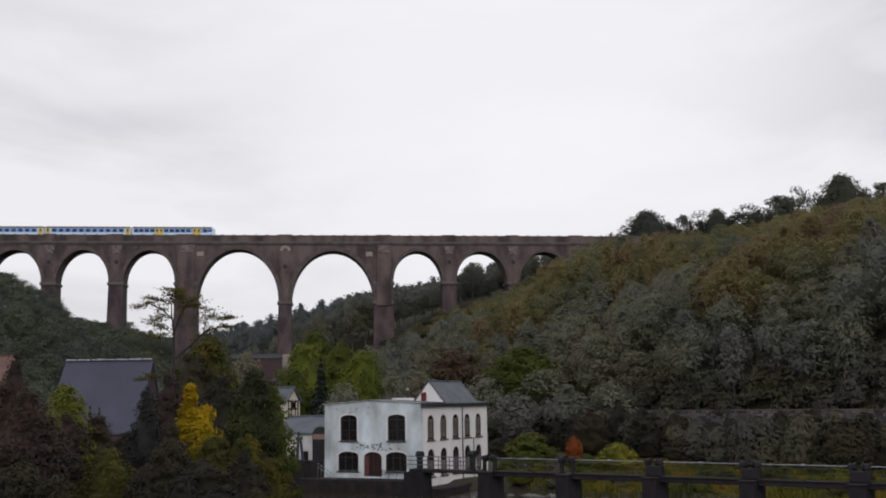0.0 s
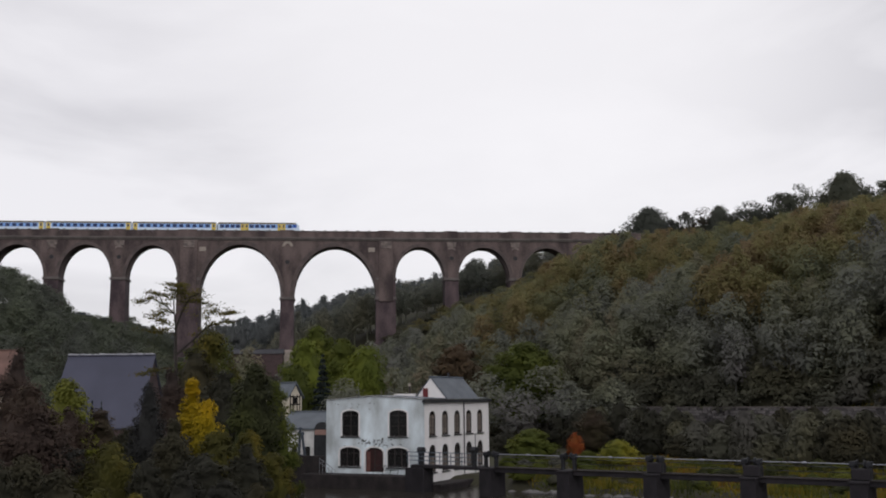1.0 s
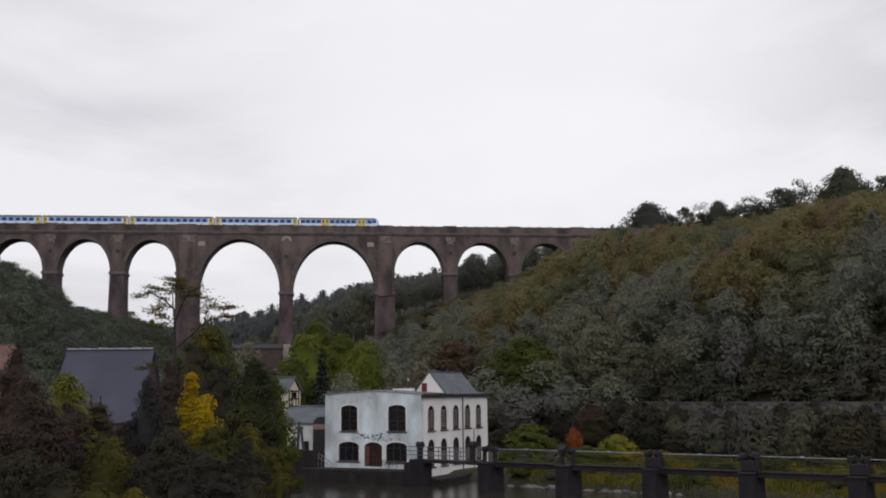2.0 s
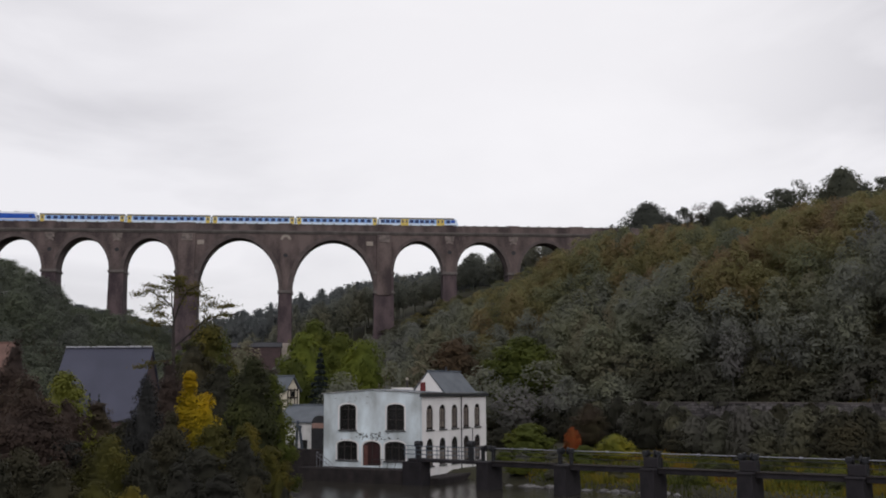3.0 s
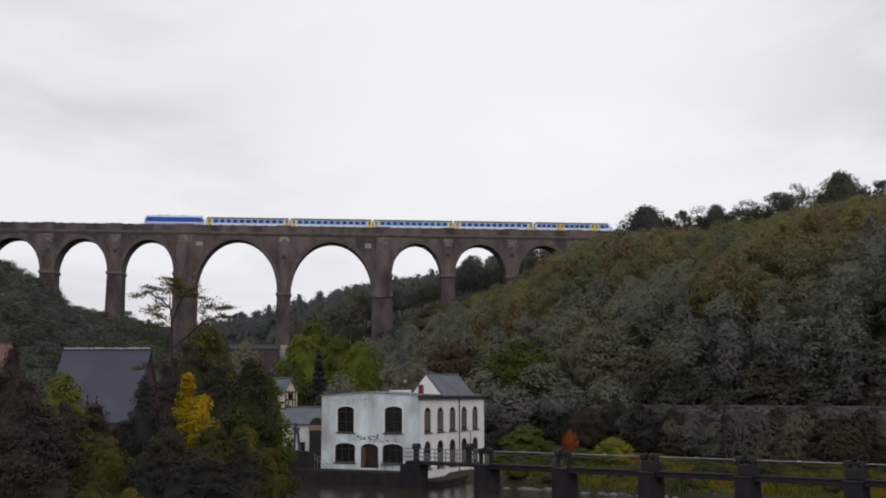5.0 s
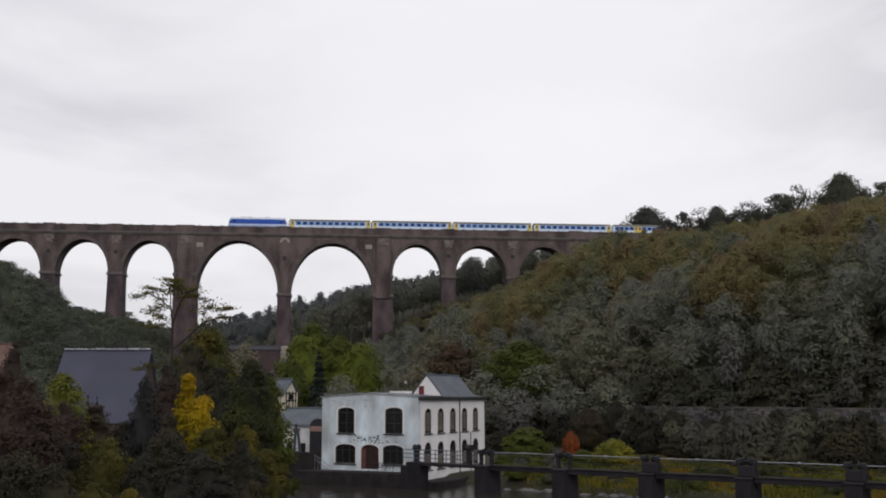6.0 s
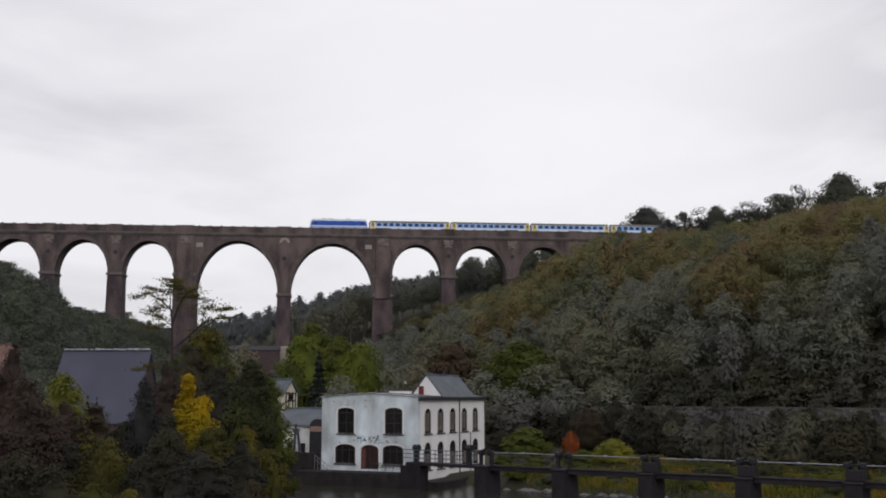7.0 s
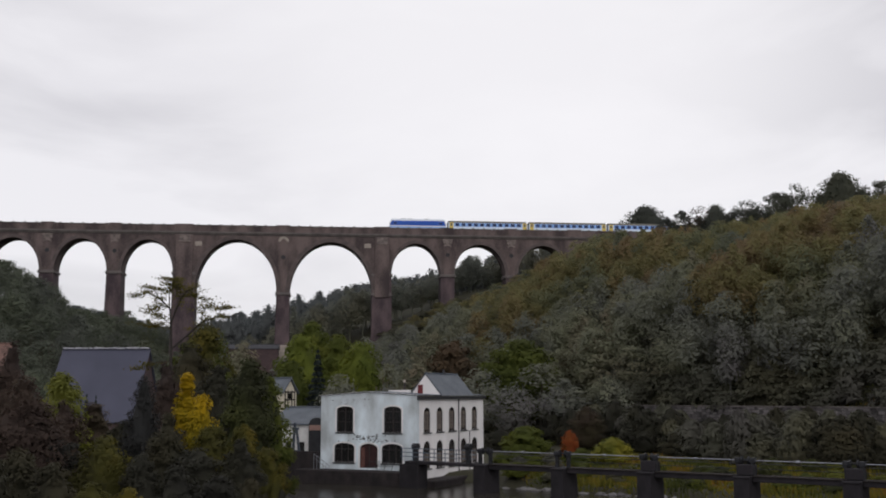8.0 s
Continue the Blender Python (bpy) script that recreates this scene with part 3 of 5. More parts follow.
def coach(name="passenger_coach", steering=False):
    L = 26.1
    c = thing(name, VIA, "white and light blue passenger coach with yellow doors" if not steering else "white and blue control car with a slanted cab and yellow doors", "train coach", "coaches of the train")
    part("body", body_shell(L, 2.82, 0.95, 3.3, 3.95 if steering else 3.45, 1.3 if steering else 0.0), COACH_WHITE, c)
    end = L - (1.55 if steering else 0.35)
    part("roof", prism([(-1.43, 3.34), (-1.40, 3.6), (-1.2, 3.86), (-0.75, 4.05), (0, 4.12), (0.75, 4.05), (1.2, 3.86), (1.40, 3.6), (1.43, 3.34)], 0.1, end), ROOF_GREY, c).matrix_basis = Matrix(((0, 1, 0, 0), (1, 0, 0, 0), (0, 0, 1, 0), (0, 0, 0, 1)))
    for y in (-1.425, 1.425):
        part("window_band", box(0.6 if steering else 1.9, L - (2.6 if steering else 1.9), y - 0.015, y + 0.015, 2.08, 3.28), COACH_BAND, c, "light blue window band")
        part("sill_stripe", box(0.3, L - (2.4 if steering else 0.3), y - 0.012, y + 0.012, 0.98, 1.3), COACH_BAND, c)
    if steering:
        wins = [1.3, 2.9, 4.6, 6.3, 10.6, 12.3, 14.0, 15.7, 17.4, 22.6]
        doors = [8.4, 20.0]
    else:
        wins = [2.9 + 2.03 * i for i in range(11)]
        doors = [0.95, L - 0.95]
    for y in (-1.44, 1.44):
        for x in wins:
            part("window", WIN, COACH_GLASS, c, at=pose(x, y, 2.68))
        for x in doors:
            for dx in ((0,) if not steering else (-0.64, 0.64)):
                d = part("door", DOORLEAF, COACH_YELLOW, c, "yellow door", at=pose(x + dx, y, 2.2))
                part("door_window", box(-0.25, 0.25, y * 0.05 - 0.02, y * 0.05 + 0.02, 0.1, 0.9), COACH_GLASS, d)
    if steering:
        part("windscreen", box(-0.9, 0.9, -0.03, 0.03, -0.6, 0.6, 0.05), COACH_GLASS, c, "dark slanted windscreen", at=pose(L - 0.62, 0, 2.85) @ pose(0, 0, 0, 0, -19, 90))
        part("cab_side", prism([(L - 2.7, 2.3), (L - 2.7, 3.25), (L - 1.36, 3.25), (L - 1.32, 2.3)], -1.43, 1.43), LOCO_BLUE, c, "blue cab side")
    else:
        for x in (-0.13, L + 0.13):
            part("gangway", box(x - 0.14, x + 0.14, -0.75, 0.75, 1.2, 3.5, 0.05), IRON, c)
    bogie(3.6, c)
    bogie(L - 3.6, c)
    return c


def locomotive():
    L = 19.2
    c = thing("diesel_locomotive", VIA, "blue diesel locomotive with silver-white edges", "locomotive")
    part("body", body_shell(L, 2.85, 0.95, 3.55, 4.45, 1.15, 1.15), LOCO_WHITE, c)
    for y in (-1.44, 1.44):
        part("side_panel", prism([(0.50, 2.2), (1.12, 3.72), (L - 1.12, 3.72), (L - 0.50, 2.2)], y - 0.02, y + 0.02), LOCO_BLUE, c, "deep blue side panel")
        part("stripe", prism([(0.36, 1.45), (0.48, 1.8), (L - 0.48, 1.8), (L - 0.36, 1.45)], y - 0.016, y + 0.016), COACH_BAND, c, "light blue stripe")
        part("grille", box(11.0, 14.2, y - 0.035, y + 0.035, 2.7, 3.3, 0.01), LOCO_BLUE, c)
        part("cab_window", box(1.7, 2.7, y - 0.035, y + 0.035, 2.6, 3.25, 0.02), COACH_GLASS, c)
        part("cab_window", box(L - 2.7, L - 1.7, y - 0.035, y + 0.035, 2.6, 3.25, 0.02), COACH_GLASS, c)
        part("lower_stripe", box(1.2, L - 1.2, y - 0.012, y + 0.012, 1.0, 1.35), COACH_BAND, c)
    for x, a in ((0.47, 15), (L - 0.47, -15)):
        part("windscreen", box(-1.0, 1.0, -0.03, 0.03, -0.5, 0.5, 0.05), COACH_GLASS, c, at=pose(x, 0, 2.95) @ pose(0, 0, 0, 0, a, 90))
    for x in (5.0, 7.0, 12.5):
        part("roof_fan", box(x - 0.8, x + 0.8, -0.7, 0.7, 4.35, 4.58, 0.06), ROOF_GREY, c)
    part("roof", prism([(-1.41, 3.70), (-1.34, 4.03), (-0.93, 4.42), (-0.5, 4.49), (0, 4.53), (0.5, 4.49), (0.93, 4.42), (1.34, 4.03), (1.41, 3.70)], 1.3, L - 1.3), LOCO_WHITE, c, "silver-white rounded roof").matrix_basis = Matrix(((0, 1, 0, 0), (1, 0, 0, 0), (0, 0, 1, 0), (0, 0, 0, 1)))
    part("fuel_tank", box(7.4, 12.0, -1.2, 1.2, 0.35, 0.95, 0.08), IRON, c)
    bogie(3.6, c)
    bogie(L - 3.6, c)
    return c


TRAIN = [(locomotive(), -19.25)] + [(coach(), 0.3 + 26.4 * i) for i in range(4)] + [(coach("control_car", True), 0.3 + 26.4 * 4)]

# ---- the mill on the river ----
MILL = pose(-2.945, 120.0, 3.608, 0, 0, -26.5)


def wall_mesh(name, x0, x1, z0, z1, openings, mat, thick=0.45, n=10, top=None):
    """A wall in the xz plane, its face at y = 0, with arched openings (x0, x1, sill, springing, rise) through it. top: height of the upper edge at x."""
    bm = bmesh.new()
    top = top or (lambda x: z1)
    xs = sorted({x0, x1, *[v for o in openings for v in o[:2]], *([(x0 + x1) / 2] if top(x0) != top((x0 + x1) / 2) else [])})

    def quad(pts, y):
        bm.faces.new([bm.verts.new((x, y, z)) for x, z in pts])

    for a, b in zip(xs, xs[1:]):
        o = next((o for o in openings if o[0] <= a + 1e-6 and b <= o[1] + 1e-6), None)
        for y in (0.0, thick):
            if not o:
                quad([(a, z0), (b, z0), (b, top(b)), (a, top(a))], y)
                continue
            if o[2] > z0:
                quad([(a, z0), (b, z0), (b, o[2]), (a, o[2])], y)
    for o in openings:
        line = [(o[0], o[2])] + arch_line(o[0], o[1], o[3], o[4], n) + [(o[1], o[2])]
        arc = line[1:-1]
        for y in (0.0, thick):
            for p, q in zip(arc, arc[1:]):
                if q[0] - p[0] > 1e-6:
                    quad([p, q, (q[0], top(q[0])), (p[0], top(p[0]))], y)
        ring = line + [line[0]]
        for p, q in zip(ring, ring[1:]):
            bm.faces.new([bm.verts.new(c) for c in ((p[0], 0, p[1]), (q[0], 0, q[1]), (q[0], thick, q[1]), (p[0], thick, p[1]))])
    for (a, za), (b, zb) in (((x0, z0), (x1, z0)), ((x1, z0), (x1, top(x1))), ((x0, top(x0)), (x0, z0))):
        bm.faces.new([bm.verts.new(c) for c in ((a, 0, za), (b, 0, zb), (b, thick, zb), (a, thick, za))])
    bmesh.ops.remove_doubles(bm, verts=bm.verts, dist=0.002)
    return from_bm(name, bm, mat)


def arch_window(parent, x0, x1, sill, spring, rise, m, bars=1, rails=2, broken=False, door=False):
    """A recessed arched window: frame, glass panes and a sill."""
    w = part("window" if not door else "door", prism([(x0 + 0.02, sill + 0.02)] + arch_line(x0 + 0.02, x1 - 0.02, spring, rise - 0.02, 10) + [(x1 - 0.02, sill + 0.02)], 0.20, 0.24), GLASS_DARK if not door else DOORWAY_DARK, parent, "dark arched window" if not door else "tall arched doorway with its unlit inside painted as a dark red panel", at=m)
    bm = bmesh.new()
    t = 0.09
    line = [(x0, sill)] + arch_line(x0, x1, spring, rise, 10) + [(x1, sill)]
    inner = [(x0 + t, sill + t)] + arch_line(x0 + t, x1 - t, spring, rise - t, 10) + [(x1 - t, sill + t)]
    for i in range(len(line) - 1):
        prism([line[i], line[i + 1], inner[i + 1], inner[i]], 0.10, 0.195, bm)
    prism([line[0], inner[0], inner[-1], line[-1]], 0.10, 0.195, bm)
    part("window_frame", bm, FRAME_BROWN, w)
    for i in range(bars):
        x = x0 + (x1 - x0) * (i + 1) / (bars + 1)
        part("mullion", box(x - 0.035, x + 0.035, 0.12, 0.19, sill + 0.05, spring + rise * 0.75), FRAME_BROWN, w)
    for i in range(rails):
        z = sill + (spring - sill) * (i + 1) / (rails + 0.15)
        part("glazing_bar", box(x0 + 0.06, x1 - 0.06, 0.14, 0.192, z - 0.03, z + 0.03), FRAME_BROWN, w)
    if not door:
        part("sill", box(x0 - 0.15, x1 + 0.15, -0.14, 0.10, sill - 0.16, sill - 0.003, 0.02), SILL, w, "dark stone sill")
    return w


def build_mill():
    mill = thing("mill_building", MILL, "old white two-storey mill with arched windows and flaking render", "building")
    peak = lambda x: 8.42 + 0.42 * (1 - abs(x + 6.65) / 6.65)
    up = [(-11.05, -8.70, 4.1, 6.75, 0.42), (-4.47, -2.08, 4.1, 6.75, 0.42)]
    low = [(-11.35, -8.50, 0.55, 2.35, 0.47), (-7.75, -5.28, -0.05, 2.2, 0.6), (-4.75, -1.95, 0.55, 2.35, 0.47)]
    part("front_wall", wall_mesh("front_wall", -13.3, 0.0, 3.45, 8.4, up, RENDER_OLD, top=peak), RENDER_OLD, mill)
    part("front_wall", wall_mesh("front_wall", -13.3, 0.0, -0.4, 3.45, low, RENDER_OLD), RENDER_OLD, mill)
    ident = Matrix.Identity(4)
    for o in up:
        arch_window(mill, *o, ident, 1, 2)
    arch_window(mill, *low[0], ident, 2, 1)
    arch_window(mill, *low[2], ident, 2, 1)
    # This panel's dark colour stands for the unlit room behind the doorway.
    d = arch_window(mill, *low[1], ident, 1, 0, door=True)
    part("door_leaf", box(-7.66, -7.1, 0.06, 0.10, -0.04, 2.3, 0.01), DOOR_LEAF, d, "faded red door leaf standing open")
    for o in up + low:
        # pale surround band round each opening
        bm = bmesh.new()
        line = [(o[0], o[2])] + arch_line(o[0], o[1], o[3], o[4], 10) + [(o[1], o[2])]
        outer = [(o[0] - 0.18, o[2])] + arch_line(o[0] - 0.18, o[1] + 0.18, o[3], o[4] + 0.18, 10) + [(o[1] + 0.18, o[2])]
        for i in range(len(line) - 1):
            prism([line[i], line[i + 1], outer[i + 1], outer[i]], -0.035, 0.01, bm)
        part("window_surround", bm, RENDER_NEW, mill, "white plaster surround")
    # side facing the weir
    side = pose(0.003, 0.46, 0, 0, 0, 90)
    wins = [(1.62, 3.38), (4.98, 6.74), (8.34, 10.12), (11.72, 13.48), (15.06, 16.82)]
    s_up = [(a - 0.46, b - 0.46, 4.12, 6.2, 0.85) for a, b in wins]
    s_lo = [(a - 0.46, b - 0.46, -0.1, 2.25, 0.85) for a, b in wins]
    part("side_wall", wall_mesh("side_wall", 0, 18.24, 3.4, 8.1, s_up, RENDER_NEW), RENDER_NEW, mill, at=side)
    part("side_wall", wall_mesh("side_wall", 0, 18.24, -2.9, 3.4, s_lo, RENDER_NEW), RENDER_NEW, mill, at=side)
    for o in s_up + s_lo:
        w = arch_window(mill, *o, side, 1, 2)
        # Added panel that paints the pale light seen in this window.
        part("pane_light", box(o[0] + 0.45, o[1] - 0.2, 0.17, 0.198, o[2] + 0.25, o[3] + (0.35 if o in s_up else -0.6)), PANE_LIGHT, w, "pale brown panel painted as light in the window")
    part("rear_wall", box(-13.3, 0, 18.25, 18.7, -2.9, 8.1), RENDER_OLD, mill)
    part("flank_wall", box(-13.3, -12.85, 0.46, 18.24, -0.4, 8.38), RENDER_OLD, mill)
    part("inner_floor", box(-12.8, -0.5, 0.5, 18.2, 3.2, 3.4), ROOM_DARK, mill)
    part("roof", prism([(-13.45, 8.42), (-6.65, 8.86), (0.1, 8.44), (0.1, 8.52), (-6.65, 8.95), (-13.45, 8.5)], -0.12, 18.8), SLATE, mill)
    part("eaves_board", box(0.003, 0.38, -0.1, 18.85, 8.02, 8.36, 0.02), TRIM_DARK, mill, "dark timber eaves board")
    part("verge_cap", prism([(-13.5, 8.46), (-6.65, 8.91), (0.12, 8.47), (0.12, 8.50), (-6.65, 8.94), (-13.5, 8.49)], -0.2, -0.125), RENDER_NEW, mill)
    # roof house
    part("roof_house_gable", prism([(-4.1, 8.5), (-2.05, 11.0), (0, 8.5)], 6.0, 6.35), RENDER_NEW, mill, "white plastered gable")
    part("roof_house_gable", prism([(-4.1, 8.5), (-2.05, 11.0), (0, 8.5)], 14.6, 14.9), RENDER_NEW, mill)
    for pts in ([(0.32, 8.42), (-2.05, 11.17), (-2.05, 11.02), (0.16, 8.42)], [(-4.42, 8.42), (-2.05, 11.17), (-2.05, 11.02), (-4.26, 8.42)]):
        part("roof_house_slope", prism(pts, 5.94, 15.1), SLATE, mill, "grey slate roof slope")
    part("ridge_cap", box(-2.2, -1.9, 5.94, 15.1, 11.1, 11.24, 0.03), STEEL_BLUE, mill)
    part("hatch", box(-3.05, -2.4, 5.85, 6.05, 8.6, 9.75, 0.03), HATCH_RED, mill, "red-brown hatch")
    part("upstand", box(-7.2, -4.2, 5.9, 6.3, 8.6, 9.12, 0.03), RENDER_NEW, mill)
    part("vent_pipe", rod((-5.2, 6.4, 8.7), (-5.2, 6.4, 10.1), 0.13), FRAME_BROWN, mill)
    part("vent_cowl", rod((-5.2, 6.4, 10.05), (-5.2, 6.4, 10.4), 0.22, 0.08), STONE_PALE, mill)
    part("chimney_pot", rod((-2.05, 11.0, 11.1), (-2.05, 11.0, 11.7), 0.22, 0.16), IRON, mill)
    part("downpipe", rod((0.14, 10.9, -2.8), (0.14, 10.9, 8.0), 0.07), IRON, mill, "dark downpipe")
    part("downpipe", rod((0.10, 14.2, -2.8), (0.10, 14.2, 4.0), 0.05), IRON, mill)
    # flaked patches of render above the door
    rng = random.Random(4)
    bm = bmesh.new()
    for i in range(95):
        x, z = -6.5 + rng.gauss(0, 1.5), 3.35 + rng.gauss(0, 0.28)
        if z < 2.95 or x > -2 or x < -11:
            continue
        r = rng.uniform(0.04, 0.13)
        vs = [bm.verts.new((x + r * rng.uniform(0.5, 1.4) * math.cos(a), -0.04, z + r * rng.uniform(0.4, 0.9) * math.sin(a))) for a in (0, 1.05, 2.1, 3.14, 4.2, 5.2)]
        bm.faces.new(vs)
    for i in range(26):
        x, z = -10 + rng.gauss(0, 2.3), 7.6 + rng.gauss(0, 0.35)
        if not (-13.1 < x < -5 and 7.25 < z < 8.3):
            continue
        r = rng.uniform(0.03, 0.11)
        vs = [bm.verts.new((x + r * rng.uniform(0.6, 1.8) * math.cos(a), -0.02, z + r * rng.uniform(0.3, 0.7) * math.sin(a))) for a in (0, 1.05, 2.1, 3.14, 4.2, 5.2)]
        bm.faces.new(vs)
    tagged(part("flaked_render", bm, QUAY, mill, "dark patches of flaked-off render"), kind="stuff")
    # terrace and quay
    q = thing("quay_wall", MILL, "dark stone quay wall at the mill's foot", "quay wall", kind="structure")
    part("quay_body", box(-15.2, 0.6, -2.6, -0.004, -4.5, -0.25, 0.08), QUAY, q)
    part("quay_body", box(-24, -13.32, 0.0, 6.5, -4.5, -0.1, 0.1), QUAY, q)
    part("quay_body", box(-24, -13.4, -0.35, -0.004, -4.5, 1.75, 0.08), QUAY, q)
    part("quay_body", box(0.05, 2.4, 5.0, 19.5, -4.5, -1.2, 0.1), QUAY, q)
    part("quay_body", box(0.65, 3.4, -2.0, 4.98, -4.5, -1.1, 0.1), QUAY, q)
    # light steel stair rails on the terrace
    r = thing("stair_railing", MILL, "pale steel stair railing beside the mill door", "railing", "mill railings")
    for z in (0.45, 0.95):
        part("handrail", rod((-13.2, -1.6, z + 0.6), (-11.0, -1.6, z - 0.75), 0.035), STEEL, r)
    for i in range(6):
        x = -13.2 + 0.44 * i
        part("baluster", rod((x, -1.6, -0.3), (x, -1.6, 1.55 - 0.27 * i), 0.03), STEEL, r)
    r = thing("terrace_railing", MILL, "dark iron railing with slanted bars on the terrace", "railing", "mill railings")
    for x in (-5.6, -4.4, -3.4, -2.4):
        part("post", rod((x, -1.9, -0.25), (x + 0.35, -1.9, 0.85), 0.035), IRON, r)
    part("handrail", rod((-5.4, -1.9, 0.85), (-2.0, -1.9, 0.85), 0.035), IRON, r)
    part("handrail", rod((-5.5, -1.9, 0.35), (-2.1, -1.9, 0.35), 0.03), IRON, r)


def gabled_house(name, m, length, depth, eave, ridge, wall, roof, label, ends=None, over=0.3, cap=None):
    """A house with its ridge along x; returns it for further parts."""
    h = thing(name, m, label, "house")
    part("wall", box(0, length, 0, 0.3, -3, eave), wall, h)
    part("wall", box(0, length, depth - 0.3, depth, -3, eave), wall, h)
    for x in (0, length - 0.3):
        bm = bmesh.new()
        a = [bm.verts.new((x, y, z)) for y, z in ((0.3, -3), (depth - 0.3, -3), (depth - 0.3, eave), (depth / 2, ridge - 0.1), (0.3, eave))]
        b = [bm.verts.new((x + 0.3, *v.co[1:])) for v in a]
        bm.faces.new(a)
        bm.faces.new(b[::-1])
        for i in range(5):
            bm.faces.new((a[i], b[i], b[(i + 1) % 5], a[(i + 1) % 5]))
        part("gable_wall", bm, ends or wall, h)
    k = (ridge - eave) / (depth / 2)
    for s in (0, 1):
        y0, y1 = (-over, depth / 2) if s == 0 else (depth + over, depth / 2)
        bm = bmesh.new()
        a = [bm.verts.new((x, y, z)) for x, y, z in ((-over, y0, eave - k * over), (length + over, y0, eave - k * over), (length + over, y1, ridge), (-over, y1, ridge))]
        b = [bm.verts.new(v.co + Vector((0, 0, 0.18))) for v in a]
        bm.faces.new(a)
        bm.faces.new(b)
        for i in range(4):
            bm.faces.new((a[i], a[(i + 1) % 4], b[(i + 1) % 4], b[i]))
        part("roof_slope", bm, roof, h)
    part("ridge_cap", box(-over, length + over, depth / 2 - 0.2, depth / 2 + 0.2, ridge + 0.08, ridge + 0.29, 0.05), cap or roof, h)
    return h


def build_houses():
    # low annexe beside the mill
    m = MILL @ pose(-23.5, 4.2, 0)
    h = gabled_house("annexe", m, 10.2, 7.0, 4.9, 6.8, LIME_WALL, SLATE, "low whitewashed annexe with a grey slate roof")
    part("gate", prism([(5.9, -0.1)] + arch_line(5.9, 8.3, 4.75, 0.95, 10) + [(8.3, -0.1)], -0.45, -0.02), TRIM_DARK, h, "dark arched gateway")
    part("gate_beam", box(6.0, 8.3, -0.5, -0.455, 4.1, 4.75, 0.02), GATE_BEAM, h)
    part("window", box(2.2, 3.0, -0.03, 0.03, 1.2, 2.6), GLASS_DARK, h)
    f = thing("sluice_hoist", MILL @ pose(-18.7, 2.6, -0.1), "dark blue-grey steel sluice hoist with leaning legs", "hoist")
    part("leg", rod((-0.55, 0, 0), (-0.2, 0, 5.2), 0.2, 0.16), STEEL_DARK, f)
    part("leg", rod((0.75, 0, 0), (0.05, 0, 4.4), 0.2, 0.16), STEEL_DARK, f)
    part("head", box(-0.55, 0.3, -0.2, 0.2, 4.2, 4.6, 0.05), STEEL_DARK, f)
    part("crossbar", rod((-0.45, 0, 1.7), (0.45, 0, 1.7), 0.08), STEEL_DARK, f)
    part("window", box(4.2, 5.0, -0.03, 0.03, 1.2, 2.6), GLASS_DARK, h)
    # blue-grey hall
    m = pose(-56.9, 146.5, 2.5, 0, 0, 0)
    h = gabled_house("slate_hall", m, 12.6, 15, 6.2, 16.4, BRICK_OLD, SLATE_BIG, "large hall with a wide blue-grey slate roof and pale ridge tiles")
    rng = random.Random(12)
    x = -0.2
    while x < 12.4:
        w = rng.uniform(0.5, 1.3)
        part("ridge_tile", box(x, x + w, 7.2, 7.8, 16.6 + rng.uniform(0, 0.05), 16.82 + rng.uniform(0, 0.1), 0.05), RIDGE_TILE, h)
        x += w + rng.uniform(0.04, 0.3)
    # small half-timbered gable
    h = gabled_house("half_timbered_house", pose(-21.5, 151.3, 3.4, 0, 0, 148), 6.5, 3.0, 9.3, 11.1, CREAM, SLATE, "small half-timbered house with a steep slate roof", over=0.3)
    for y in (0.45, 1.05, 1.95, 2.55):
        part("timber", box(-0.06, -0.003, y - 0.09, y + 0.09, 6.6, 9.45), TIMBER, h)
    for z in (7.0, 8.1, 9.2):
        part("timber", box(-0.07, -0.004, 0.35, 2.65, z - 0.09, z + 0.09), TIMBER, h)
    part("gable_window", box(-0.09, -0.005, 1.1, 1.9, 8.25, 9.05), GLASS_DARK, h)
    # house with a red roof
    gabled_house("red_roofed_house", pose(-84.6, 160, 5.0, 0, 0, 8), 15, 9, 9, 15.5, STONE_PALE, TILE_RED, "house with a faded red tile roof")
    # brick shed at the viaduct's foot
    m = VIA @ pose(22, -9, 20)
    gabled_house("brick_shed", m, 15, 7, 6.3, 7.6, BRICK_OLD, SLATE_OLD, "brick shed at the foot of the viaduct")


build_mill()
build_houses()

# ---- the weir ----
WEIR = pose(19.9, 100.0, 0, 0, 0, -36.3)
BAY = 9.5


